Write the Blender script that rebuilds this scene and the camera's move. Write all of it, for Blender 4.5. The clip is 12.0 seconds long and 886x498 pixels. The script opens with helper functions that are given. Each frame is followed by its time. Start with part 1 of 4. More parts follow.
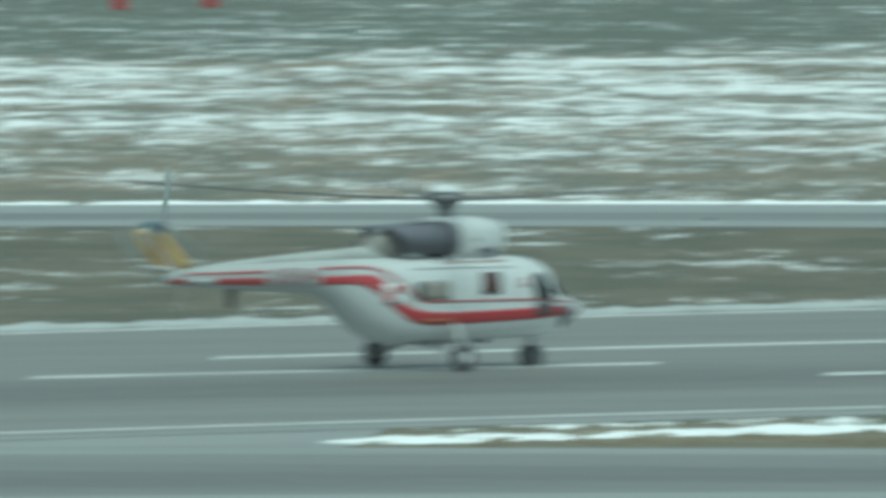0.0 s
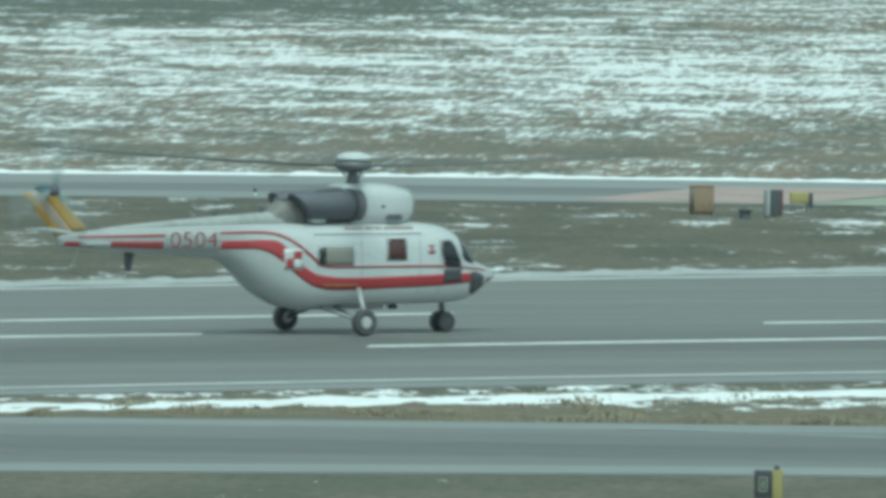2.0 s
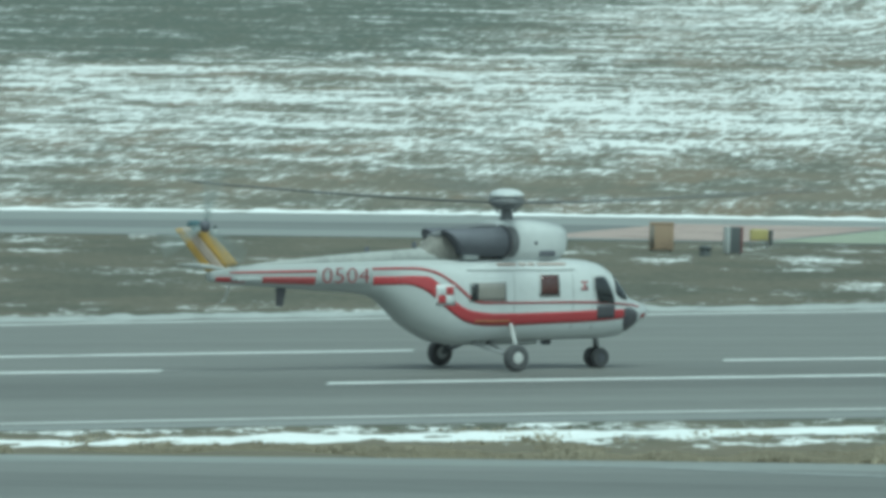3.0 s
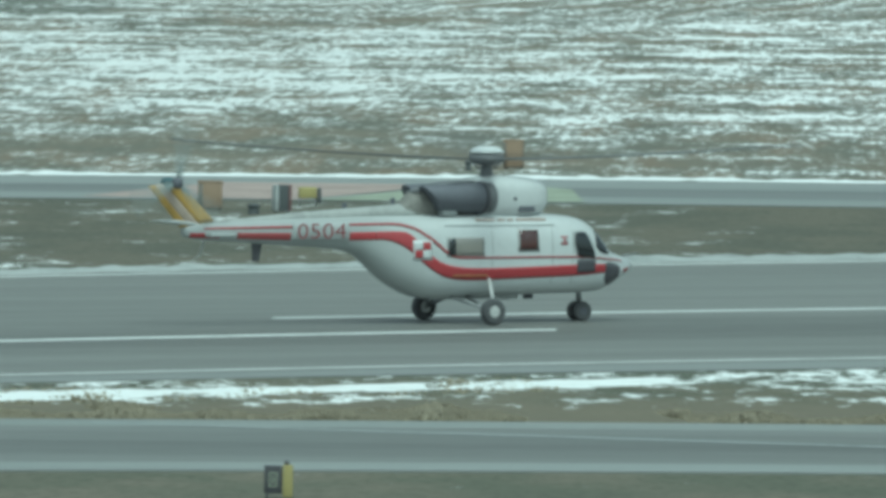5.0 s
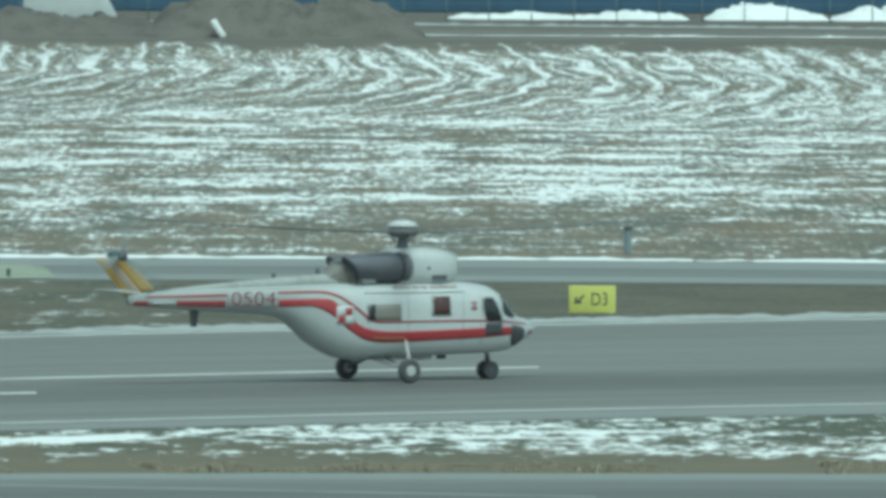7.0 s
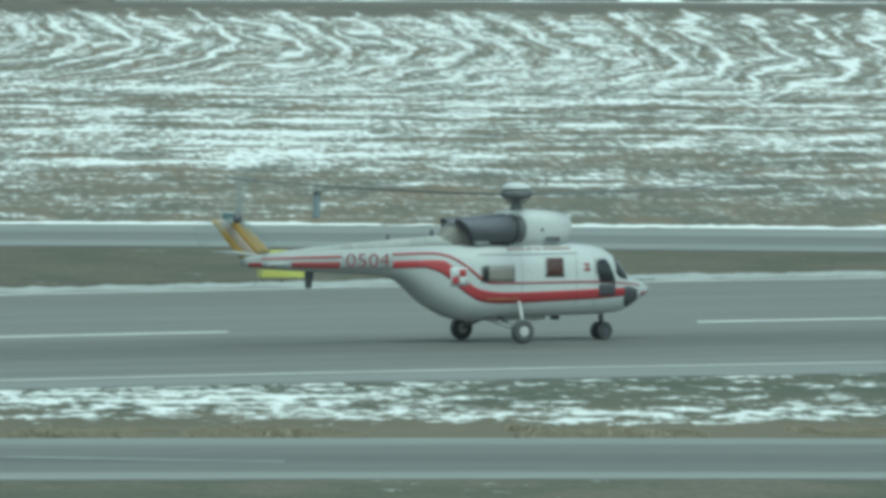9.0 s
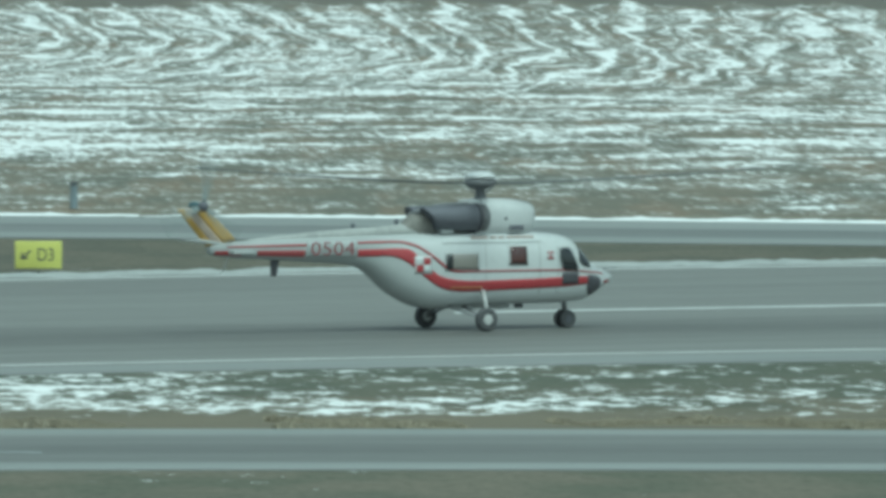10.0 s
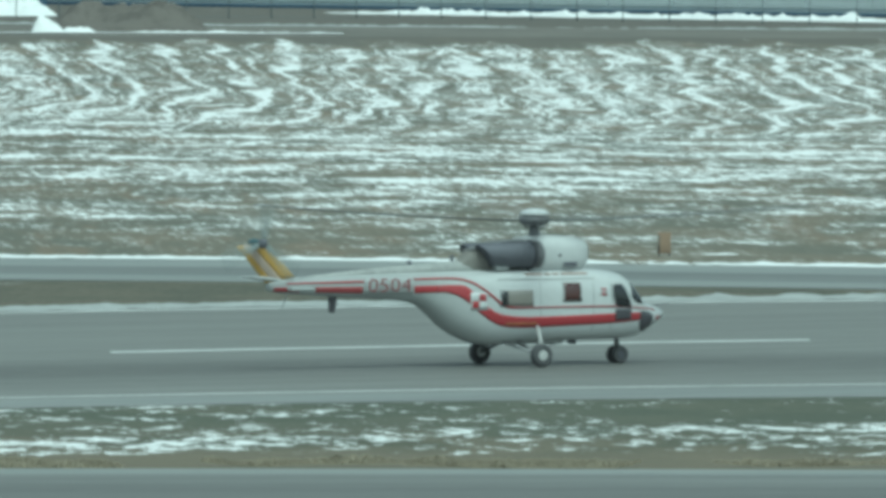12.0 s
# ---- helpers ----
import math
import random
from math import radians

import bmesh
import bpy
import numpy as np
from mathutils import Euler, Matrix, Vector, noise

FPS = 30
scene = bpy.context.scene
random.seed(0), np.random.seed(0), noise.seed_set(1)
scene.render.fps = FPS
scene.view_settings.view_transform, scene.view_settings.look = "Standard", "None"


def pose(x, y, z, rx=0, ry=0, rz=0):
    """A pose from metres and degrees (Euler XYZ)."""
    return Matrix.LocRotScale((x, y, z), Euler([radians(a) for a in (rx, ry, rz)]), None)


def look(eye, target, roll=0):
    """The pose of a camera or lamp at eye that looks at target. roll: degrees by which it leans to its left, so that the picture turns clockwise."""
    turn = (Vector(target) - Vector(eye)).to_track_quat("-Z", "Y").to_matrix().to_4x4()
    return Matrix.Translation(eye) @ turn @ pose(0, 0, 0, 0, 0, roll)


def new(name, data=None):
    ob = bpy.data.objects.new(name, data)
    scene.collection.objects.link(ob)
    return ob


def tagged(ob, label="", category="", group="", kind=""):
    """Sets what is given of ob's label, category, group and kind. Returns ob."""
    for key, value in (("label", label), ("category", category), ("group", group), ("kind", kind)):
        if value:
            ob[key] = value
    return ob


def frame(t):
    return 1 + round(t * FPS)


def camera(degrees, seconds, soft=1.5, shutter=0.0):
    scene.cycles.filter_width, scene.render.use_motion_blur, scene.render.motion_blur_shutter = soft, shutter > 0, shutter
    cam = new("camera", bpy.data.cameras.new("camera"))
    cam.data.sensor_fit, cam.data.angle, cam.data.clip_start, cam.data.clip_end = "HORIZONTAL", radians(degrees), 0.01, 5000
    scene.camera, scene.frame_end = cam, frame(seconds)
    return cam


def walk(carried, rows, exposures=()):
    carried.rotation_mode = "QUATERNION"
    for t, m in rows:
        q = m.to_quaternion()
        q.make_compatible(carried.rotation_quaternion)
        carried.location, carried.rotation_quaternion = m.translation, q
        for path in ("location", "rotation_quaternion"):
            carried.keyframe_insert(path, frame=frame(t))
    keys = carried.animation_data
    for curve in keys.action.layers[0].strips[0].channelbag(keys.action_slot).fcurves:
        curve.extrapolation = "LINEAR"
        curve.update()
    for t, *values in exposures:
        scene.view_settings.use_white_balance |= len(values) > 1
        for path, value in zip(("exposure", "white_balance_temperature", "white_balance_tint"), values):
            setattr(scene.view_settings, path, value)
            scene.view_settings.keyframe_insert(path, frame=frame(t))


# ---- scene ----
cam = camera(3.351, 12.0, soft=4.0, shutter=0.38)

# seconds, way back, height, pitch, roll, yaw of a long lens on a terrace
PATH = [
    (0.0, 0.00, 15.30, -1.992, -0.450, 5.246),
    (0.1, 0.00, 15.30, -1.985, -0.430, 4.587),
    (0.2, 0.00, 15.30, -2.008, -0.410, 3.756),
    (0.3, 0.00, 15.30, -2.012, -0.400, 3.584),
    (0.5, 0.00, 15.30, -2.013, -0.384, 3.417),
    (1.0, 0.00, 15.30, -2.045, -0.746, 3.426),
    (1.5, 0.00, 15.30, -2.083, -0.919, 3.402),
    (2.0, 0.00, 15.30, -2.081, -0.980, 3.539),
    (2.5, 0.00, 15.30, -2.033, -0.886, 3.568),
    (3.0, 0.00, 15.30, -1.938, -1.026, 3.389),
    (3.3, 0.00, 15.30, -1.897, -1.048, 2.961),
    (3.5, 0.00, 15.30, -1.890, -1.131, 2.525),
    (3.7, 0.00, 15.30, -1.913, -1.111, 2.203),
    (4.5, 0.00, 15.30, -1.985, -0.930, 1.960),
    (5.3, 0.00, 15.30, -2.096, -0.771, 1.468),
    (5.5, -1.00, 15.32, -2.082, -0.892, 1.361),
    (5.8, -7.74, 15.45, -2.032, -0.792, 0.891),
    (6.0, -13.50, 15.56, -1.896, -0.745, 0.028),
    (6.3, -24.10, 15.76, -1.763, -0.423, -0.391),
    (6.5, -30.50, 15.88, -1.748, -0.343, -0.392),
    (6.7, -32.00, 15.91, -1.714, -0.285, -0.350),
    (7.5, -32.00, 15.91, -1.742, -0.310, -0.585),
    (8.3, -32.00, 15.91, -1.807, -0.358, -0.878),
    (8.5, -32.00, 15.91, -1.810, -0.295, -1.132),
    (9.0, -32.00, 15.91, -1.846, -0.206, -1.593),
    (9.5, -32.00, 15.91, -1.865, -0.223, -2.099),
    (10.0, -32.00, 15.91, -1.877, -0.235, -2.511),
    (10.5, -32.00, 15.91, -1.906, -0.526, -3.035),
    (11.0, -32.00, 15.91, -1.888, -0.522, -3.470),
    (11.3, -32.00, 15.91, -1.842, -0.352, -3.601),
    (11.5, -32.00, 15.91, -1.805, -0.254, -3.675),
    (12.0, -32.00, 15.91, -1.723, -0.221, -3.814),
]
EXPOSURE = [(0.0, -0.05, 5600, -22), (3.5, -0.08, 5600, -22), (5.5, -0.13, 5600, -22), (12.0, -0.13, 5600, -22)]
walk(cam, [(t, pose(0, y, z, 90 + p, r, w)) for t, y, z, p, r, w in PATH], EXPOSURE)


# ---- light: a bright overcast winter day ----
world = bpy.data.worlds.new("overcast_sky")
scene.world = world
world.use_nodes = True
wn = world.node_tree
sky = wn.nodes.new("ShaderNodeTexSky")
sky.sky_type, sky.sun_disc = "NISHITA", False
sky.sun_elevation, sky.sun_rotation = radians(60), radians(160)
sky.air_density, sky.dust_density, sky.ozone_density = 1.0, 4.0, 1.0
wn.nodes["Background"].inputs[1].default_value = 0.13
veil = wn.nodes.new("ShaderNodeHueSaturation")  # cloud takes most of the blue away
veil.inputs["Saturation"].default_value = 0.35
wn.links.new(sky.outputs[0], veil.inputs["Color"])
wn.links.new(veil.outputs[0], wn.nodes["Background"].inputs[0])
sun = new("sun", bpy.data.lights.new("sun", "SUN"))
sun.data.energy, sun.data.angle, sun.data.color = 1.3, radians(25), (1.0, 0.98, 0.96)
sun.matrix_world = look((0, 0, 0), (-0.15, 0.45, -0.88))


# ---- materials ----
def mat(name, color, rough=0.6, metal=0.0, spec=0.4, coat=0.0):
    m = bpy.data.materials.new(name)
    m.use_nodes = True
    b = m.node_tree.nodes["Principled BSDF"]
    b.inputs["Base Color"].default_value = (*color, 1)
    b.inputs["Roughness"].default_value = rough
    b.inputs["Metallic"].default_value = metal
    b.inputs["Specular IOR Level"].default_value = spec
    b.inputs["Coat Weight"].default_value = coat
    return m


class Net:
    """A few short words for building a node tree."""

    def __init__(self, m):
        self.t = m.node_tree
        self.b = self.t.nodes["Principled BSDF"]

    def node(self, kind, **ins):
        n = self.t.nodes.new(kind)
        for key, value in ins.items():
            self.put(n.inputs[key.replace("_", " ")], value)
        return n

    def put(self, socket, value):
        if hasattr(value, "is_output"):
            self.t.links.new(value, socket)
        else:
            socket.default_value = value

    def place(self, scale, kind="Object"):
        c = self.t.nodes.new("ShaderNodeTexCoord")
        m = self.node("ShaderNodeMapping", Vector=c.outputs[kind], Scale=scale)
        return m.outputs[0]

    def noise(self, scale, vector, detail=4.0, rough=0.55, warp=0.0):
        return self.node("ShaderNodeTexNoise", Scale=scale, Vector=vector, Detail=detail, Roughness=rough, Distortion=warp).outputs[0]

    def math(self, op, a, b=0.0, c=0.0):
        n = self.t.nodes.new("ShaderNodeMath")
        n.operation = op
        for socket, value in zip(n.inputs, (a, b, c)):
            self.put(socket, value)
        return n.outputs[0]

    def steps(self, value, lo, hi):
        n = self.t.nodes.new("ShaderNodeMapRange")
        n.interpolation_type = "SMOOTHSTEP"
        for socket, v in zip(n.inputs[:3], (value, lo, hi)):
            self.put(socket, v)
        return n.outputs[0]

    def mix(self, f, a, b):
        n = self.t.nodes.new("ShaderNodeMix")
        n.data_type = "RGBA"
        self.put(n.inputs[0], f)
        for socket, v in ((n.inputs[6], a), (n.inputs[7], b)):
            self.put(socket, (*v, 1) if isinstance(v, tuple) else v)
        return n.outputs[2]

    def bump(self, height, strength, distance):
        n = self.node("ShaderNodeBump", Height=height, Strength=strength, Distance=distance)
        self.t.links.new(n.outputs[0], self.b.inputs["Normal"])

    def color(self, value):
        self.put(self.b.inputs["Base Color"], value)

    def rough(self, value):
        self.put(self.b.inputs["Roughness"], value)


SNOW = (0.88, 0.90, 0.90)


def worn(name, color, rough, dirt=0.25, size=1.2, spec=0.4, metal=0.0, coat=0.0):
    """Paint, rubber or metal with a little grime at two scales."""
    m = mat(name, color, rough, metal, spec, coat)
    n = Net(m)
    v = n.place((1, 1, 1))
    a, b = n.noise(size, v, 5), n.noise(size * 9, v, 3)
    f = n.math("MULTIPLY", n.steps(n.math("ADD", n.math("MULTIPLY", a, 0.7), n.math("MULTIPLY", b, 0.3)), 0.42, 0.72), dirt)
    grime = tuple(c * 0.45 + 0.02 for c in color)
    n.color(n.mix(f, color, grime))
    n.rough(n.math("ADD", rough, n.math("MULTIPLY", f, 0.4)))
    return m


def verge_material(name, grass, straw, cover, patch, sharp=0.07, bare=None, thin=None):
    """Grass with thawing snow; cover: how much of it snow hides."""
    m = mat(name, grass, 0.95, 0, 0.15)
    n = Net(m)
    big = n.noise(1.0, n.place((0.06, 0.05, 1)), 4)
    mid = n.noise(1.0, n.place((1 / patch[0], 1 / patch[1], 1)), 6, 0.66, 0.15)
    fine = n.noise(1.0, n.place((3.4, 1.0, 1)), 4, 0.74)
    green = n.mix(n.steps(n.noise(1.0, n.place((0.22, 0.12, 1)), 4), 0.38, 0.62), grass, straw)
    green = n.mix(n.math("MULTIPLY", n.steps(fine, 0.4, 0.7), 0.55), green, tuple(c * 0.55 for c in grass))
    h = n.math("ADD", n.math("MULTIPLY", mid, 0.52), n.math("MULTIPLY", fine, 0.32))
    h = n.math("ADD", h, n.math("MULTIPLY", big, 0.30))
    if thin is not None:
        x = n.node("ShaderNodeSeparateXYZ", Vector=n.place((1, 1, 1))).outputs[0]
        h = n.math("SUBTRACT", h, n.math("MULTIPLY", n.steps(x, thin[0], thin[1]), thin[2]))
    if bare is not None:
        a, b, c, reach = bare
        xyz = n.node("ShaderNodeSeparateXYZ", Vector=n.place((1, 1, 1)))
        x = xyz.outputs[0]
        line = n.math("ADD", c, n.math("ADD", n.math("MULTIPLY", x, b), n.math("MULTIPLY", n.math("MULTIPLY", x, x), a)))
        away = n.math("ADD", n.math("SUBTRACT", xyz.outputs[1], line), n.math("MULTIPLY", n.math("SUBTRACT", mid, 0.5), 9.0))
        h = n.math("SUBTRACT", h, n.math("MULTIPLY", n.steps(away, reach, reach * 0.25), 0.16))
        lush = n.math("MULTIPLY", n.steps(away, 23.0, 33.0), n.steps(x, 20.0, 34.0))
        h = n.math("SUBTRACT", h, n.math("MULTIPLY", lush, 0.065))
        green = n.mix(n.math("MULTIPLY", n.steps(away, 15.0, 5.0), 0.75), green, (0.205, 0.180, 0.138))
        green = n.mix(n.math("MULTIPLY", n.steps(away, 14.0, 24.0), 0.6), green, (0.112, 0.128, 0.104))
    f = n.steps(h, 0.72 - cover * 0.3, 0.72 - cover * 0.3 + sharp)
    n.color(n.mix(f, green, SNOW))
    n.bump(n.math("ADD", fine, n.math("MULTIPLY", f, 0.4)), 0.7, 0.08)
    return m


def field_material():
    """The wide field: blown snow in feathery rows that kink half way up, streaky near by, thin snow in a stand of taller grass."""
    m = mat("snowy_field", (0.2, 0.2, 0.12), 0.95, 0, 0.12)
    n = Net(m)
    c = n.t.nodes.new("ShaderNodeTexCoord")
    xyz = n.node("ShaderNodeSeparateXYZ", Vector=c.outputs["Object"])
    x, y = xyz.outputs[0], xyz.outputs[1]
    wob = n.noise(1.0, n.place((0.09, 0.028, 1)), 4, 0.6)
    wig = n.noise(1.0, n.place((0.4, 0.035, 1)), 2, 0.5)
    dy = n.math("SUBTRACT", y, n.math("SUBTRACT", n.math("ADD", 826.0, n.math("MULTIPLY", n.math("SUBTRACT", wob, 0.5), 26.0)), n.math("MULTIPLY", n.math("MINIMUM", x, 54.0), 0.93)))
    lean = n.math("SUBTRACT", n.math("MULTIPLY", n.steps(x, 5.0, 82.0), 0.085), 0.020)
    kink = n.math("ADD", n.math("MULTIPLY", n.math("MAXIMUM", dy, 0.0), lean), n.math("MULTIPLY", n.math("MAXIMUM", n.math("MINIMUM", dy, 0.0), -45.0), 0.045))
    kink = n.math("ADD", kink, n.math("MULTIPLY", n.math("MINIMUM", n.math("ADD", dy, 45.0), 0.0), 0.115))
    row = n.math("SUBTRACT", x, kink)
    row = n.math("ADD", row, n.math("MULTIPLY", n.math("SUBTRACT", wob, 0.5), 3.0))
    row = n.math("ADD", row, n.math("MULTIPLY", n.math("SUBTRACT", wig, 0.5), 0.8))
    row = n.math("ADD", row, n.math("MULTIPLY", n.math("SUBTRACT", n.noise(1.0, n.place((0.30, 0.006, 1)), 2, 0.5), 0.5), 4.5))
    comb = n.math("SINE", n.math("MULTIPLY", row, 2.15))
    thinner = n.math("SUBTRACT", n.math("POWER", n.math("ADD", n.math("MULTIPLY", comb, 0.5), 0.5), 3.5), 0.24)
    thread = n.node("ShaderNodeCombineXYZ", X=n.math("MULTIPLY", row, 1.5), Y=n.math("MULTIPLY", y, 0.05)).outputs[0]
    twin = n.math("SUBTRACT", n.math("POWER", n.math("ADD", n.math("MULTIPLY", n.math("SINE", n.math("ADD", n.math("MULTIPLY", row, 4.1), 0.9)), 0.5), 0.5), 3.0), 0.28)
    beat = n.math("ADD", n.math("ADD", n.math("MULTIPLY", thinner, 1.1), n.math("MULTIPLY", twin, 0.9)), n.math("MULTIPLY", n.math("SUBTRACT", n.noise(1.0, thread, 5, 0.74), 0.5), 3.0))
    patchy = n.noise(1.0, n.place((0.12, 0.02, 1)), 3, 0.6)
    wave = n.math("MULTIPLY", beat, n.math("ADD", n.math("MULTIPLY", n.steps(patchy, 0.32, 0.62), 0.046), 0.028))
    along = n.node("ShaderNodeCombineXYZ", X=n.math("MULTIPLY", row, 3.0), Y=n.math("MULTIPLY", y, 0.035)).outputs[0]
    feather = n.noise(1.0, along, 4, 0.70)
    rowy = n.math("MULTIPLY", n.steps(n.math("ADD", dy, n.math("MULTIPLY", n.math("SUBTRACT", wob, 0.5), 60.0)), -150.0, -50.0), n.steps(x, -48.0, -14.0))
    streak = n.noise(1.0, n.place((0.42, 0.10, 1)), 5, 0.72, 0.5)
    clump = n.noise(1.0, n.place((3.2, 0.20, 1)), 3, 0.75)
    bars = n.noise(1.0, n.place((0.06, 0.075, 1)), 5, 0.70)
    big = n.noise(1.0, n.place((0.018, 0.011, 1)), 3)
    blown = n.node("ShaderNodeMix", Factor=n.math("MULTIPLY", rowy, 0.85), A=streak, B=feather).outputs[0]
    h = n.math("ADD", n.math("MULTIPLY", blown, 0.44), n.math("MULTIPLY", n.math("SUBTRACT", clump, 0.5), n.math("SUBTRACT", 0.39, n.math("MULTIPLY", rowy, 0.07))))
    h = n.math("ADD", h, 0.31)
    h = n.math("ADD", h, n.math("MULTIPLY", n.math("SUBTRACT", bars, 0.5), n.math("SUBTRACT", n.math("SUBTRACT", 0.54, n.math("MULTIPLY", rowy, 0.38)), n.math("MULTIPLY", n.steps(x, -4.0, -22.0), 0.10))))
    h = n.math("ADD", h, n.math("MULTIPLY", big, 0.10))
    h = n.math("ADD", h, n.math("MULTIPLY", rowy, wave))
    ragged = n.math("MULTIPLY", n.math("SUBTRACT", n.noise(1.0, n.place((0.22, 0.02, 1)), 5, 0.65), 0.5), 150.0)
    stand = n.math("MULTIPLY", n.steps(n.math("ADD", n.math("ADD", y, ragged), n.math("MULTIPLY", x, -1.1)), 740.0, 795.0), n.steps(n.math("ADD", x, n.math("MULTIPLY", big, 16.0)), -26.0, -40.0))
    far = n.steps(n.math("ADD", y, n.math("MULTIPLY", n.math("SUBTRACT", n.noise(1.0, n.place((0.25, 0.02, 1)), 5, 0.65), 0.5), 130.0)), 905.0, 955.0)
    near = n.steps(n.math("SUBTRACT", y, n.math("MULTIPLY", n.math("SUBTRACT", bars, 0.5), 160.0)), 590.0, 500.0)
    edge = n.math("ADD", 0.586, n.math("MULTIPLY", stand, 0.070))
    edge = n.math("SUBTRACT", edge, n.math("MULTIPLY", n.math("SUBTRACT", n.steps(x, -12.0, -26.0), stand), 0.010))
    edge = n.math("ADD", edge, n.math("MULTIPLY", far, 0.20))
    edge = n.math("ADD", edge, n.math("MULTIPLY", near, n.math("ADD", n.math("ADD", 0.040, n.math("MULTIPLY", n.steps(x, -10.0, -20.0), 0.022)), n.math("MULTIPLY", n.steps(x, 2.0, 26.0), 0.028))))
    dust = n.steps(h, n.math("SUBTRACT", edge, 0.075), n.math("ADD", edge, 0.04))
    deep = n.steps(h, n.math("ADD", edge, 0.005), n.math("ADD", edge, 0.045))
    # deep snow dulled towards low x: lower contrast of haze put into its colour
    f = n.math("ADD", n.math("MULTIPLY", dust, 0.36), n.math("MULTIPLY", deep, n.math("SUBTRACT", 0.62, n.math("MULTIPLY", n.steps(x, -2.0, -24.0), 0.12))))
    soil = n.mix(n.steps(n.noise(1.0, n.place((0.16, 0.05, 1)), 5), 0.36, 0.64), (0.205, 0.186, 0.150), (0.160, 0.162, 0.138))
    soil = n.mix(n.math("MULTIPLY", n.steps(n.noise(1.0, n.place((0.35, 0.035, 1)), 4, 0.6), 0.50, 0.66), 0.8), soil, (0.228, 0.186, 0.142))
    soil = n.mix(n.math("MULTIPLY", stand, 0.8), soil, (0.112, 0.138, 0.122))
    soil = n.mix(n.math("MULTIPLY", n.steps(clump, 0.48, 0.72), 0.4), soil, (0.28, 0.255, 0.21))
    soil = n.mix(far, soil, (0.160, 0.152, 0.138))
    n.color(n.mix(f, soil, SNOW))
    n.bump(n.math("ADD", clump, n.math("MULTIPLY", f, 0.5)), 0.6, 0.12)
    return m


def asphalt(name, base, along, dark=0.0, centre=None, spread=8.0):
    """Weathered paving, streaked along its length; along: direction in degrees."""
    m = mat(name, base, 0.55, 0, 0.5)
    n = Net(m)
    c = n.t.nodes.new("ShaderNodeTexCoord")
    turn = n.node("ShaderNodeMapping", Vector=c.outputs["Object"], Rotation=(0, 0, radians(-along)))
    long = n.node("ShaderNodeMapping", Vector=turn.outputs[0], Scale=(0.02, 0.35, 1)).outputs[0]
    fine = n.node("ShaderNodeMapping", Vector=turn.outputs[0], Scale=(0.6, 1.6, 1)).outputs[0]
    a, b = n.noise(1.0, long, 5, 0.6), n.noise(1.0, fine, 4)
    f = n.steps(n.math("ADD", n.math("MULTIPLY", a, 0.75), n.math("MULTIPLY", b, 0.25)), 0.35, 0.68)
    col = n.mix(f, tuple(k * 0.87 for k in base), tuple(k * 1.11 for k in base))
    if centre is not None:
        x, y, slope, bend = centre
        xyz = n.node("ShaderNodeSeparateXYZ", Vector=c.outputs["Object"])
        px = n.math("SUBTRACT", xyz.outputs[0], x)
        line = n.math("ADD", n.math("MULTIPLY", px, slope), n.math("MULTIPLY", n.math("MULTIPLY", px, px), bend))
        off = n.math("ABSOLUTE", n.math("SUBTRACT", n.math("SUBTRACT", xyz.outputs[1], y), line))
        g = n.math("MULTIPLY", n.steps(n.math("ADD", off, n.math("MULTIPLY", a, 6.0)), spread + 6, 3.0), dark)
        col = n.mix(g, col, tuple(k * 0.45 for k in base))
    n.color(col)
    n.rough(n.math("ADD", 0.42, n.math("MULTIPLY", b, 0.35)))
    n.bump(b, 0.25, 0.02)
    return m


def hull_paint():
    """White paint with a grey exhaust film to the tail, deepened for haze and shade."""
    m = mat("sooted_hazed_white_paint", (0.605, 0.63, 0.635), 0.4, 0, 0.5, 0.3)
    n = Net(m)
    x = n.node("ShaderNodeSeparateXYZ", Vector=n.place((1, 1, 1))).outputs[0]
    smear = n.noise(1.0, n.place((0.7, 2.0, 3.0)), 5, 0.6)
    f = n.math("MULTIPLY", n.steps(n.math("ADD", x, n.math("MULTIPLY", smear, 2.0)), 1.2, -2.4), n.math("ADD", 0.46, n.math("MULTIPLY", smear, 0.5)))
    spots = n.math("MULTIPLY", n.steps(n.noise(6.0, n.place((1, 1, 1)), 3), 0.5, 0.75), 0.16)
    col = n.mix(spots, (0.605, 0.63, 0.635), (0.40, 0.41, 0.40))
    n.color(n.mix(f, col, (0.30, 0.318, 0.315)))
    n.rough(n.math("ADD", 0.40, n.math("MULTIPLY", f, 0.3)))
    return m


M_FIELD = field_material()
M_VERGE_FAR = verge_material("verge_grass", (0.132, 0.132, 0.108), (0.172, 0.160, 0.128), 0.385, (2.8, 7.0), 0.10, None, (-14.0, 4.0, 0.07))
M_VERGE_NEAR = verge_material("snowy_verge", (0.126, 0.130, 0.102), (0.190, 0.174, 0.134), 0.555, (1.0, 2.8), 0.08, (-0.0024, 0.098, 322.3, 12.0), (13.0, 26.0, 0.012))
M_FRONT = verge_material("front_grass", (0.140, 0.144, 0.112), (0.192, 0.176, 0.140), 0.20, (1.1, 2.6))
M_RUNWAY = asphalt("runway_asphalt", (0.212, 0.214, 0.203), 33, 0.55, (0.0, 373.0, 0.62, -0.0049), 9.0)
M_TAXI_FAR = asphalt("far_taxiway_asphalt", (0.195, 0.204, 0.200), -2)
M_TAXI_NEAR = asphalt("near_taxiway_asphalt", (0.212, 0.216, 0.208), 5, 0.5, (0.0, 311.0, 0.12, -0.004), 5.0)
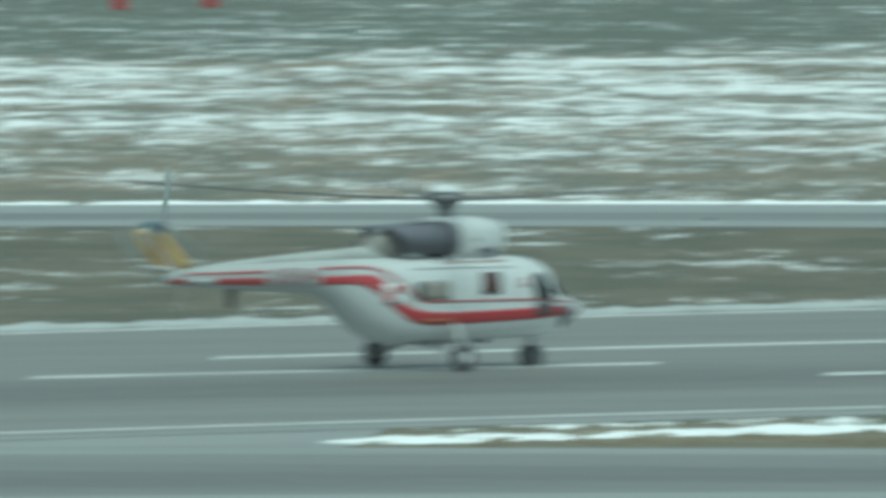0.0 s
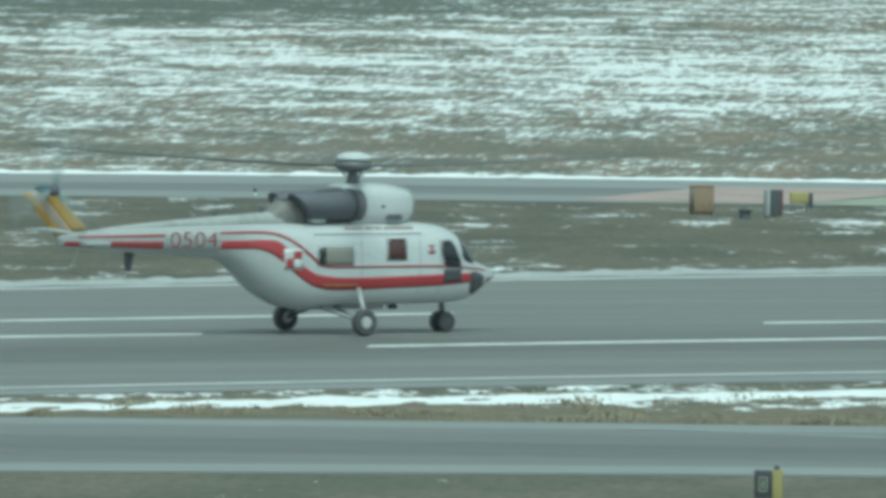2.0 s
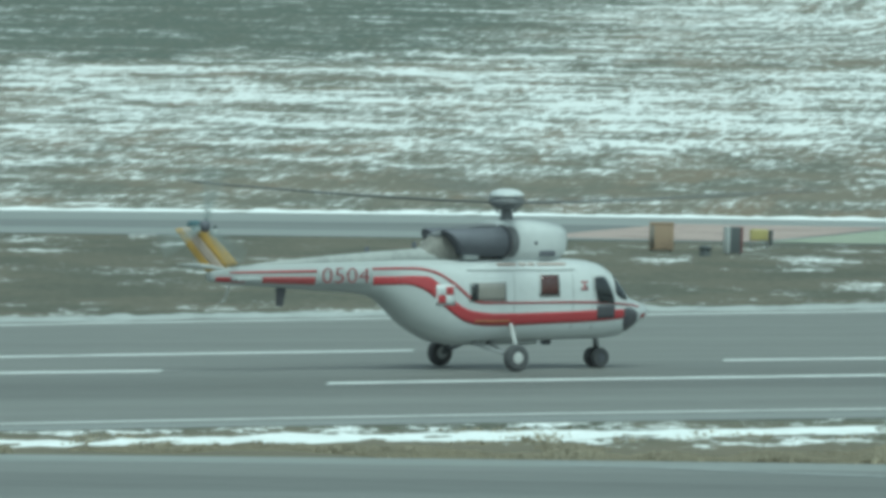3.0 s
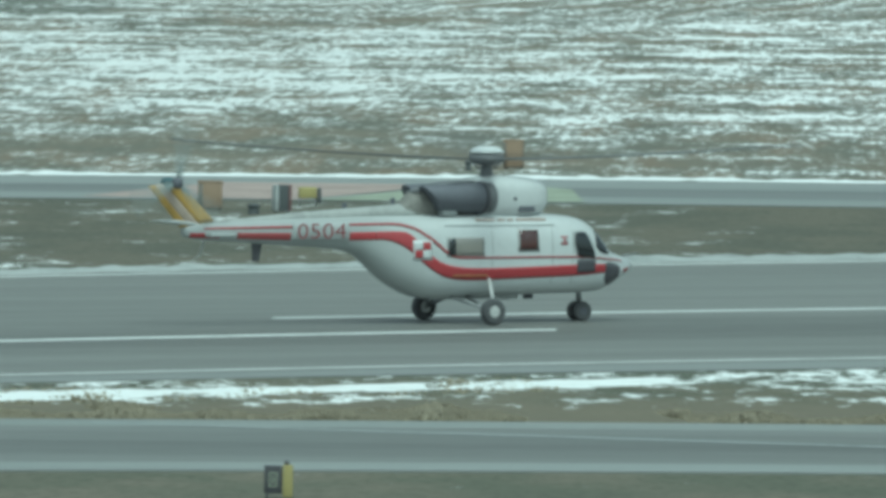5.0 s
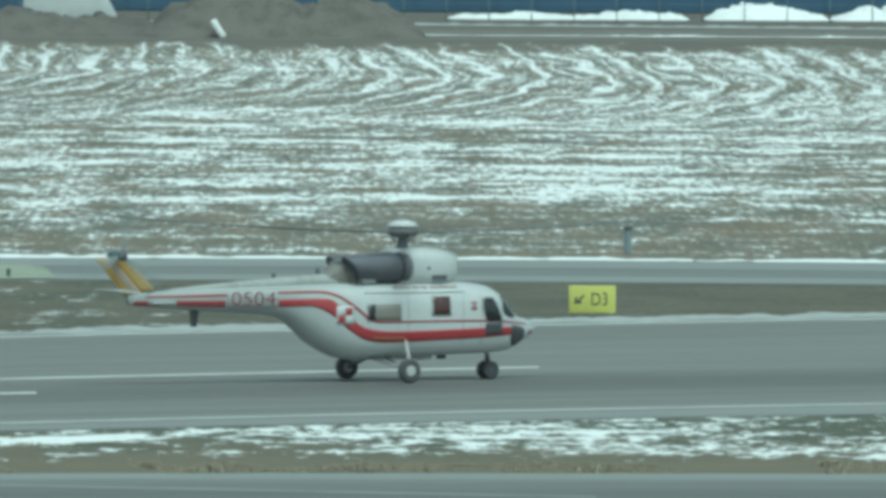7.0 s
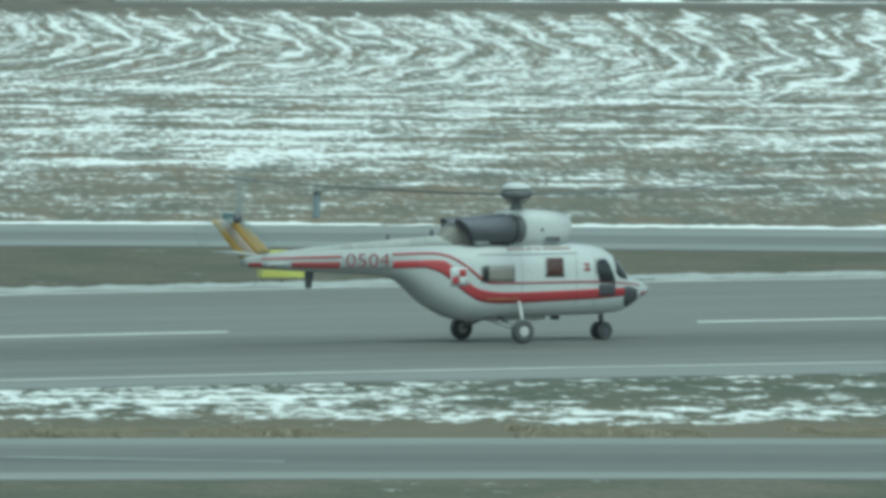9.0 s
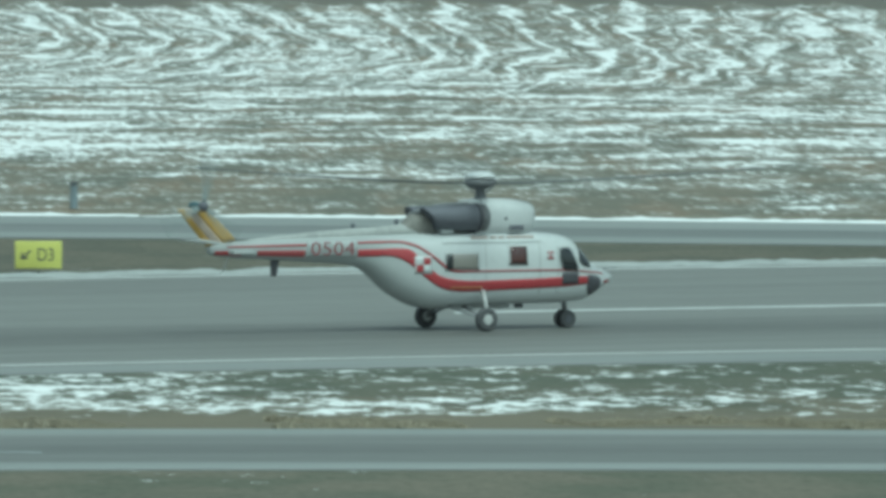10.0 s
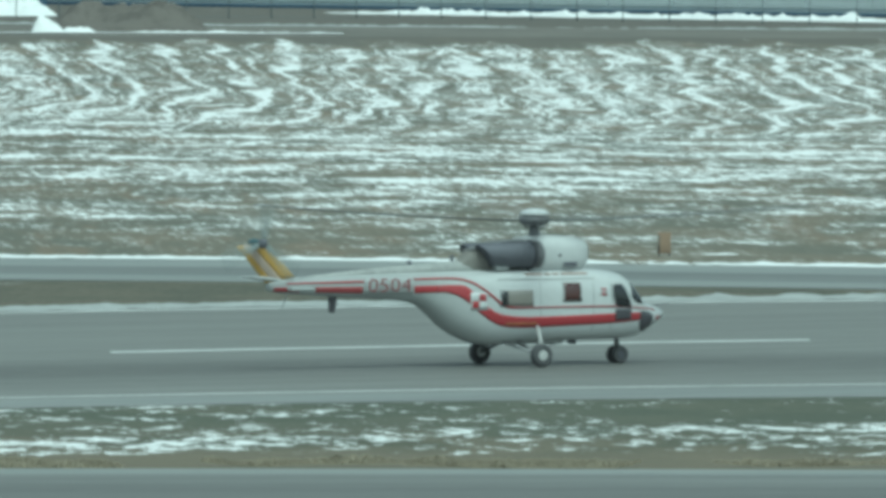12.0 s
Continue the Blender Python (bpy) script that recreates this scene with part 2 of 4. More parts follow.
M_SHOULDER = asphalt("shoulder_concrete", (0.27, 0.282, 0.275), 33)
M_EDGE = asphalt("pale_edge", (0.28, 0.296, 0.288), 5)
M_LINE = worn("line_paint", (0.67, 0.69, 0.68), 0.6, 0.55, 0.5)
M_LINE_FAINT = worn("faded_line_paint", (0.32, 0.34, 0.34), 0.6, 0.6, 0.4)
M_PINK = worn("faded_red_paint", (0.43, 0.34, 0.31), 0.7, 0.6, 0.5)
M_LIME = worn("faded_yellow_paint", (0.35, 0.385, 0.30), 0.7, 0.6, 0.5)
M_SNOW = worn("packed_snow", SNOW, 0.8, 0.25, 0.6)
# far earth and brush, both lightened as distance haze would show them
M_SOIL = worn("bare_soil", (0.190, 0.180, 0.162), 0.95, 0.7, 0.12)
M_BRUSH = worn("dry_brush", (0.165, 0.154, 0.140), 0.95, 0.9, 0.45)
M_TUFT = worn("grass_blades", (0.39, 0.352, 0.27), 0.9, 0.5, 0.6)
M_WHITE = worn("white_paint", (0.605, 0.63, 0.635), 0.40, 0.26, 0.9, 0.5, 0, 0.3)
M_HULL = hull_paint()
M_GREY = worn("pale_grey_paint", (0.46, 0.48, 0.48), 0.4, 0.3, 0.8)
M_RED = worn("red_paint", (0.36, 0.046, 0.056), 0.36, 0.15, 0.8, 0.5, 0, 0.3)
M_DARKRED = worn("dark_red_paint", (0.33, 0.080, 0.086), 0.42, 0.15, 0.8)
# fin yellow, washed out to include the haze in front of it
M_YELLOW = worn("yellow_paint", (0.50, 0.325, 0.095), 0.42, 0.25, 1.0)
# sooty metal, its base colour lifted to stand in for distance haze
M_DARK = worn("hazed_sooty_metal", (0.150, 0.156, 0.180), 0.6, 0.4, 1.4, 0.4, 0.2)
M_SOOT = worn("exhaust_stained_paint", (0.25, 0.243, 0.225), 0.6, 0.75, 1.3)
# white of the boom spine, greyed to carry the exhaust haze over it
M_SPINE = worn("hazed_white_paint", (0.40, 0.415, 0.405), 0.5, 0.6, 0.8)
M_GEAR = worn("heat_greyed_metal", (0.21, 0.215, 0.225), 0.5, 0.5, 2.0, 0.4, 0.3)
# black made paler than real: the veil of haze is in the colour
M_BLACK = worn("hazed_black_paint", (0.085, 0.085, 0.096), 0.35, 0.2, 1.0)
M_GLASS = mat("tinted_glass", (0.018, 0.022, 0.026), 0.06, 0, 0.7, 0.6)
M_CURTAIN = worn("window_with_beige_curtain", (0.29, 0.275, 0.25), 0.12, 0.3, 2.0, 0.7, 0, 0.8)
M_MAROON = worn("window_with_red_curtain", (0.075, 0.024, 0.022), 0.12, 0.6, 2.6, 0.7, 0, 0.8)
# rubber lightened beyond its own tone to imitate haze
M_TYRE = worn("hazed_tyre_rubber", (0.118, 0.120, 0.126), 0.85, 0.4, 3.0, 0.3)
M_HUB = worn("white_wheel_hub", (0.62, 0.63, 0.62), 0.4, 0.3, 3.0)
M_STEEL = worn("gear_steel", (0.36, 0.37, 0.38), 0.4, 0.4, 2.0, 0.5, 0.6)
M_BLADE = worn("rotor_blade_grey", (0.145, 0.152, 0.152), 0.5, 0.3, 0.6)
M_PALEBLADE = worn("pale_tail_blade", (0.30, 0.34, 0.34), 0.5, 0.3, 0.8)
M_SIGN = worn("sign_yellow", (0.60, 0.60, 0.16), 0.45, 0.12, 1.0)
# weathered orange, paled further with haze mixed into the base colour
M_ORANGE = worn("weathered_hazed_orange_paint", (0.33, 0.245, 0.175), 0.7, 0.6, 1.5)
M_BOARD = worn("sign_back_grey", (0.10, 0.11, 0.115), 0.6, 0.3, 1.0)
M_HANGAR = worn("hangar_cladding", (0.60, 0.68, 0.70), 0.5, 0.35, 0.12)
M_BLUE = worn("blue_cladding", (0.065, 0.125, 0.20), 0.5, 0.35, 0.15)
M_POST = worn("fence_post_metal", (0.19, 0.235, 0.26), 0.5, 0.3, 1.0)


M_MUSTARD = worn("dull_yellow_paint", (0.40, 0.35, 0.15), 0.55, 0.4, 1.2)
M_FIN = worn("faded_pinkish_paint", (0.50, 0.41, 0.345), 0.45, 0.5, 1.6)
M_MAROONPAINT = worn("maroon_paint", (0.27, 0.062, 0.074), 0.42, 0.2, 2.0)
M_TEAL = worn("dark_teal_paint", (0.095, 0.165, 0.185), 0.5, 0.4, 3.0)
M_DULLRED = worn("dull_red_paint", (0.17, 0.085, 0.085), 0.6, 0.5, 3.0)
M_RUST = worn("dull_yellow_on_red", (0.36, 0.15, 0.075), 0.5, 0.5, 6.0)
M_BANK = worn("dirty_ploughed_snow", (0.43, 0.45, 0.445), 0.85, 0.5, 0.7)


# ---- building words ----
def part(name, bm, material, parent=None, label="", smooth=True):
    me = bpy.data.meshes.new(name)
    bm.normal_update()
    for f in bm.faces:
        f.smooth = smooth
    bm.to_mesh(me)
    bm.free()
    me.materials.append(material)
    ob = new(name, me)
    if parent is not None:
        ob.parent = parent
    if label:
        ob["label"] = label
    return ob


def empty(name, m=None):
    ob = new(name)
    ob.empty_display_size = 0.2
    if m is not None:
        ob.matrix_basis = m
    return ob


def box(bm, cx, cy, cz, sx, sy, sz, bevel=0.0, m=None):
    made = bmesh.ops.create_cube(bm, size=1, matrix=(m or Matrix()) @ Matrix.LocRotScale((cx, cy, cz), None, (sx, sy, sz)))
    if bevel:
        edges = list({e for v in made["verts"] for e in v.link_edges})
        bmesh.ops.bevel(bm, geom=edges, offset=bevel, segments=2, affect="EDGES", profile=0.6)
    return bm


def turned(bm, profile, seg=24, axis="Z", at=(0, 0, 0)):
    """A body of revolution from (radius, along) pairs."""
    rings = []
    for r, h in profile:
        ring = []
        for i in range(seg):
            a = 2 * math.pi * i / seg
            u, v = r * math.cos(a), r * math.sin(a)
            p = {"Z": (u, v, h), "Y": (u, h, v), "X": (h, u, v)}[axis]
            ring.append(bm.verts.new(Vector(p) + Vector(at)))
        rings.append(ring)
    for a, b in zip(rings, rings[1:]):
        for i in range(seg):
            bm.faces.new((a[i], a[(i + 1) % seg], b[(i + 1) % seg], b[i]))
    bm.faces.new(rings[0])
    bm.faces.new(rings[-1])
    bmesh.ops.recalc_face_normals(bm, faces=bm.faces)
    return bm


def rod(bm, a, b, r0, r1=None, seg=10):
    a, b = Vector(a), Vector(b)
    r1 = r0 if r1 is None else r1
    turn = (b - a).to_track_quat("Z", "Y").to_matrix().to_4x4()
    bmesh.ops.create_cone(bm, cap_ends=True, segments=seg, radius1=r0, radius2=r1, depth=(b - a).length,
                          matrix=Matrix.Translation((a + b) / 2) @ turn)
    return bm


def smooth_at(table, x):
    """Catmull-Rom between rows (x, ...) sorted by x."""
    rows = sorted(table)
    if x <= rows[0][0]:
        return rows[0][1:]
    if x >= rows[-1][0]:
        return rows[-1][1:]
    i = max(k for k in range(len(rows) - 1) if rows[k][0] <= x)
    p1, p2 = rows[i], rows[i + 1]
    p0, p3 = rows[max(i - 1, 0)], rows[min(i + 2, len(rows) - 1)]
    h = p2[0] - p1[0]
    u = (x - p1[0]) / h
    out = []
    for k in range(1, len(p1)):
        m1 = (p2[k] - p0[k]) / (p2[0] - p0[0]) * h
        m2 = (p3[k] - p1[k]) / (p3[0] - p1[0]) * h
        out.append((2 * u**3 - 3 * u**2 + 1) * p1[k] + (u**3 - 2 * u**2 + u) * m1 + (3 * u**2 - 2 * u**3) * p2[k] + (u**3 - u**2) * m2)
    return out


# ---- the ground: lines of the airfield, y over x ----
def bend(a, b, c):
    return lambda x: c + b * x + a * x * x if -75 < x < 75 else (c + b * (75 if x > 0 else -75) + a * 5625 + (b + 2 * a * (75 if x > 0 else -75)) * (x - (75 if x > 0 else -75)))


near_line = bend(-0.00499, 0.683, 355.3)
far_line = bend(-0.00492, 0.755, 417.4)
taxi_near_edge = bend(-0.0040, -0.030, 462.6)
taxi_far_edge = bend(-0.0043, -0.010, 485.8)
apron_far_edge = bend(-0.0024, 0.098, 322.3)
apron_near_edge = bend(-0.0040, 0.140, 301.6)


def shifted(f, d):
    return lambda x: f(x) + d


def shoulder_line(x):
    return near_line(x) - 5.2 - 0.07 * max(-25.0, min(45.0, x))


def strip(name, lo, hi, x0, x1, z, material, label, category, step=2.0, depth=0.0):
    """A paved or painted band between two lines of the plan, with a small edge thickness."""
    bm = bmesh.new()
    n = max(2, int((x1 - x0) / step))
    prev = None
    for i in range(n + 1):
        x = x0 + (x1 - x0) * i / n
        col = [bm.verts.new((x, lo(x), z - depth)), bm.verts.new((x, lo(x), z)), bm.verts.new((x, hi(x), z)), bm.verts.new((x, hi(x), z - depth))]
        if prev:
            for k in range(3):
                bm.faces.new((prev[k], col[k], col[k + 1], prev[k + 1]))
        prev = col
    ob = part(name, bm, material, None, label, False)
    return tagged(ob, label, category, kind="structure")


bm = bmesh.new()
bmesh.ops.create_grid(bm, x_segments=8, y_segments=8, size=4500)
tagged(part("ground", bm, M_FIELD, None, "", False), "wide brown field patched with wind-blown thawing snow", "ground", kind="structure")

X0, X1 = -130, 130
strip("verge", shifted(far_line, 2.6), taxi_near_edge, X0, 62, 0.012, M_VERGE_FAR, "olive grass verge with thin remnants of snow", "grass verge")
strip("verge", apron_far_edge, shifted(shoulder_line, 0.3), -31.0, X1, 0.012, M_VERGE_NEAR, "grass verge half covered by melting snow", "grass verge")
bm = bmesh.new()
box(bm, 0, -100.0, -0.19, 900, 810, 0.40)
tagged(part("lawn", bm, M_FRONT, None, "", False), "dull green winter grass with scattered snow specks", "grass", kind="structure")
strip("paved_junction", shifted(apron_far_edge, -0.6), shifted(shoulder_line, 0.3), -60, -31.0, 0.024, M_SHOULDER, "pale worn paving where the taxiway meets the runway", "paving")
strip("runway", shifted(shoulder_line, -0.2), shifted(far_line, 3.0), X0, X1, 0.030, M_RUNWAY, "grey weathered asphalt runway with darker worn middle", "runway", depth=0.03)
strip("shoulder", shoulder_line, shifted(near_line, -1.4), X0, X1, 0.036, M_SHOULDER, "paler concrete shoulder beside the runway", "shoulder")
strip("far_taxiway", taxi_near_edge, taxi_far_edge, X0, X1, 0.030, M_TAXI_FAR, "grey asphalt taxiway beyond the grass verge", "taxiway", depth=0.03)
strip("taxiway_edge", shifted(taxi_near_edge, 0.3), shifted(taxi_near_edge, 6.0), X0, X1, 0.036, M_EDGE, "pale concrete edge of the taxiway", "edge strip")
strip("taxiway_edge", shifted(taxi_far_edge, -8.5), shifted(taxi_far_edge, -1.2), X0, X1, 0.036, M_EDGE, "pale concrete edge of the taxiway", "edge strip")
strip("near_taxiway", apron_near_edge, apron_far_edge, X0, X1, 0.030, M_TAXI_NEAR, "grey asphalt taxiway with a dark worn middle", "taxiway", depth=0.03)
strip("taxiway_edge", shifted(apron_far_edge, -3.2), shifted(apron_far_edge, -0.4), X0, X1, 0.036, M_EDGE, "pale concrete edge of the taxiway", "edge strip")
strip("taxiway_edge", shifted(apron_near_edge, 0.3), shifted(apron_near_edge, 3.4), X0, X1, 0.036, M_EDGE, "pale concrete edge of the taxiway", "edge strip")

strip("side_line", shifted(near_line, -0.35), shifted(near_line, 0.40), X0, X1, 0.040, M_LINE, "continuous white side line of the runway", "runway marking")
strip("side_line", shifted(far_line, -0.5), shifted(far_line, 0.45), X0, X1, 0.040, M_LINE, "continuous white side line of the runway", "runway marking")


def dash(xa, ya, xb, yb, half=0.62, material=None):
    lo = lambda x: ya + (yb - ya) * (x - xa) / (xb - xa) - half - 0.004 * (x - xa) * (x - xb)
    strip("dash_line", lo, shifted(lo, 2 * half), xa, xb, 0.040, material or M_LINE, "white painted runway dash, slightly worn", "runway marking")


for ends in ((-38.5, 360.4, -22.7, 375.4), (-14.9, 373.4, 5.78, 388.4), (19.2, 396.8, 40.05, 407.3), (50.0, 411.5, 72.0, 419.0), (-66.0, 333.0, -47.0, 352.0)):
    dash(*ends)
for ends in ((-41.5, 348.4, -27.8, 360.4), (-23.5, 355.4, -7.8, 368.8)):
    dash(*ends, half=0.68)
strip("guide_line", lambda x: 312.6 - 0.345 * x - 0.45, lambda x: 312.6 - 0.345 * x + 0.45, -16.5, 6.0, 0.041, M_LINE_FAINT, "faded pale guide line crossing the taxiway", "taxiway marking")


def sheet(name, pts, z, material, label, category):
    bm = bmesh.new()
    bm.faces.new([bm.verts.new((x, y, z)) for x, y in pts])
    return tagged(part(name, bm, material, None, "", False), label, category, kind="structure")


sheet("painted_area", [(-24.4, 463.0), (-17.6, 462.4), (-15.4, 471.0), (-13.8, 478.6), (-20.8, 478.0)], 0.044, M_PINK, "faded pinkish red painted area on the taxiway", "taxiway marking")
sheet("painted_area", [(-17.2, 462.2), (-9.0, 463.2), (-9.6, 475.0), (-12.5, 482.4), (-15.0, 471.0)], 0.048, M_LIME, "faded yellow-green painted area on the taxiway", "taxiway marking")


def ridge(name, line, x0, x1, width, height, z, seed, label, gap=0.35, material=None, fade=1.5):
    """A lumpy bank of ploughed snow that thins out in places."""
    bm = bmesh.new()
    step, across = 0.28, 7
    n = int((x1 - x0) / step)
    rows = []
    for i in range(n + 1):
        x = x0 + i * step
        keep = noise.noise((x * 0.11, seed, 0)) + 0.55 * noise.noise((x * 0.5, seed + 5, 0)) + 0.45 * noise.noise((x * 1.7, seed + 2, 0)) + gap
        ends = min(1.0, (x - x0) / fade, (x0 + n * step - x) / fade)
        row = []
        for k in range(across):
            u = k / (across - 1) - 0.5
            lump = 0.5 + 0.7 * noise.noise((x * 0.9, u * 4 + seed, 3)) + 0.4 * noise.noise((x * 2.7, u * 7, seed))
            h = height * ends * max(0.0, min(1.0, keep * 1.8)) * max(0.0, 1 - (2 * u) ** 2) * max(0.05, lump)
            row.append(bm.verts.new((x, line(x) + u * width * (0.8 + 0.5 * noise.noise((x * 0.4, seed, 9))), z - 0.03 + h)))
        rows.append(row)
    for a, b in zip(rows, rows[1:]):
        for k in range(across - 1):
            bm.faces.new((a[k], b[k], b[k + 1], a[k + 1]))
    ob = part(name, bm, material or M_SNOW, None, "", True)
    return tagged(ob, label, "snow", kind="stuff")


ridge("snow_bank", shifted(far_line, 3.5), -80, 80, 5.6, 0.20, 0.02, 1.3, "lumpy bank of ploughed dirty snow along the runway edge", 0.95, M_BANK)
ridge("snow_bank", shifted(taxi_far_edge, 2.0), -80, 90, 5.0, 0.16, 0.0, 4.1, "long strip of ploughed snow beside the taxiway", 0.75)
ridge("snow_bank", lambda x: 337.9 + 0.83 * (x + 9.7), -33.0, -3, 7.0, 0.14, 0.01, 9.4, "low strip of thawing snow on the verge by the runway", 0.80, None, 2.5)
ridge("snow_bank", lambda x: 319.4, -34.0, -32.7, 4.0, 0.10, 0.02, 5.2, "small grey patch of leftover snow on the paving", 1.2, M_BANK)
ridge("snow_bank", lambda x: 447.0 + 0.4 * (x + 15), -18.4, -12.6, 4.0, 0.12, 0.0, 7.7, "low strip of ploughed snow beside the taxiway", 0.45)


def tufts(name, lo, hi, x0, x1, count, size, z, seed, label, clump=0.0):
    rng = random.Random(seed)
    verts, faces = [], []
    while len(faces) < count * 3:
        x = rng.uniform(x0, x1)
        a, b = lo(x), hi(x)
        y = a + (b - a) * rng.random()
        if noise.noise((x * 0.25, y * 0.12, seed)) < -0.05:
            continue
        s = size * rng.uniform(0.5, 1.4) * max(0.45, 1.0 + clump * 2.2 * noise.noise((x * 0.9, y * 0.3, seed + 4)))
        for k in range(3):
            t = rng.uniform(0, 6.28)
            dx, dy = math.cos(t) * s * 0.5, math.sin(t) * s * 0.5
            i = len(verts)
            verts += [(x - dx, y - dy, z), (x + dx, y + dy, z), (x + rng.uniform(-s, s) * 0.4, y + rng.uniform(-s, s) * 0.4, z + s * rng.uniform(0.5, 1.0))]
            faces.append((i, i + 1, i + 2))
    me = bpy.data.meshes.new(name)
    me.from_pydata(verts, [], faces)
    me.materials.append(M_TUFT)
    return tagged(new(name, me), label, "grass", kind="stuff")


tufts("grass_tufts", shifted(apron_far_edge, 0.3), lambda x: min(apron_far_edge(x) + 5.5, 335.0 + 0.83 * (x + 9.7)), -29, -4, 15000, 0.075, 0.005, 3, "clumpy tufts of dry olive grass in the verge along the taxiway", 1.0)
tufts("grass_tufts", shifted(apron_far_edge, 0.2), shifted(apron_far_edge, 4.5), -4, 48, 16000, 0.085, 0.005, 5, "strip of taller tan grass along the edge of the taxiway", 0.8)
tufts("grass_tufts", lambda x: 333.5 + 0.83 * (x + 9.7), lambda x: 341.5 + 0.83 * (x + 9.7), -27, -6, 1500, 0.065, 0.005, 8, "scattered tufts of dry grass poking through the snow strip", 0.6)


# ---- the helicopter: x ahead, y to its left, origin on the ground between the main wheels ----
HULL = [  # x, bottom, top, half width, squareness
    (5.06, 1.30, 1.42, 0.06, 2.0), (4.90, 1.20, 1.52, 0.21, 2.0), (4.60, 1.02, 1.63, 0.38, 2.1), (4.25, 0.86, 1.76, 0.56, 2.3),
    (3.95, 0.75, 2.04, 0.71, 2.6), (3.60, 0.72, 2.38, 0.79, 2.8), (3.25, 0.70, 2.56, 0.84, 3.0), (2.60, 0.69, 2.65, 0.87, 3.2),
    (1.20, 0.67, 2.68, 0.88, 3.3), (0.0, 0.64, 2.68, 0.88, 3.3), (-0.70, 0.60, 2.67, 0.87, 3.1), (-1.30, 0.64, 2.67, 0.82, 2.9),
    (-1.80, 0.83, 2.67, 0.73, 2.7), (-2.30, 1.10, 2.68, 0.61, 2.5), (-2.70, 1.42, 2.68, 0.50, 2.4), (-3.10, 1.70, 2.68, 0.42, 2.3),
    (-3.60, 1.83, 2.67, 0.37, 2.2), (-5.00, 1.93, 2.62, 0.31, 2.2), (-6.50, 2.03, 2.55, 0.25, 2.2), (-7.60, 2.10, 2.49, 0.19, 2.2), (-7.98, 2.18, 2.42, 0.10, 2.1)]


def hull_y(x, z):
    zb, zt, w, n = smooth_at(HULL, x)
    u = min(1.0, abs(z - (zb + zt) / 2) / max(1e-4, (zt - zb) / 2))
    return w * max(0.0, 1 - u**n) ** (1 / n)


def loft(bm, table, xs, seg=36):
    rings = []
    for x in xs:
        zb, zt, w, n = smooth_at(table, x)
        zc, h = (zb + zt) / 2, (zt - zb) / 2
        ring = []
        for i in range(seg):
            a = 2 * math.pi * i / seg
            c, s = math.cos(a), math.sin(a)
            ring.append(bm.verts.new((x, w * math.copysign(abs(c) ** (2 / n), c), zc + h * math.copysign(abs(s) ** (2 / n), s))))
        rings.append(ring)
    for a, b in zip(rings, rings[1:]):
        for i in range(seg):
            bm.faces.new((a[i], a[(i + 1) % seg], b[(i + 1) % seg], b[i]))
    bm.faces.new(rings[0])
    bm.faces.new(rings[-1])
    bmesh.ops.recalc_face_normals(bm, faces=bm.faces)
    return bm


def skin(name, rows, material, parent, side, proud=0.012, label="", cells=4, step=0.08):
    """A thin plate on the hull's side; rows: x, low, high."""
    bm = bmesh.new()
    rows = sorted(rows)
    n = max(2, int((rows[-1][0] - rows[0][0]) / step))
    prev = None
    for i in range(n + 1):
        x = rows[0][0] + (rows[-1][0] - rows[0][0]) * i / n
        lo, hi = smooth_at(rows, x) if len(rows) > 2 else [a + (b - a) * i / n for a, b in zip(rows[0][1:], rows[1][1:])]
        col = []
        for k in range(cells + 1):
            z = lo + (hi - lo) * k / cells
            col.append(bm.verts.new((x, side * (hull_y(x, z) + proud), z)))
        if prev:
            for k in range(cells):
                bm.faces.new((prev[k], col[k], col[k + 1], prev[k + 1]))
        prev = col
    rim = bmesh.ops.extrude_face_region(bm, geom=list(bm.faces))
    for v in [g for g in rim["geom"] if isinstance(g, bmesh.types.BMVert)]:
        v.co.y -= side * proud * 1.6
    bmesh.ops.recalc_face_normals(bm, faces=bm.faces)
    return part(name, bm, material, parent, label)


def lettering(name, body, size, m, material, parent, label="", thick=0.003, thin=0.0):
    cu = bpy.data.curves.new(name, "FONT")
    cu.body, cu.size, cu.extrude, cu.align_x, cu.align_y, cu.resolution_u = body, size, thick, "CENTER", "CENTER", 3
    cu.offset = thin
    tmp = new("tmp", cu)
    me = bpy.data.meshes.new_from_object(tmp.evaluated_get(bpy.context.evaluated_depsgraph_get()))
    bpy.data.objects.remove(tmp)
    me.materials.clear()
    me.materials.append(material)
    ob = new(name, me)
    ob.parent = parent
    ob.matrix_basis = m
    if label:
        ob["label"] = label
    return ob


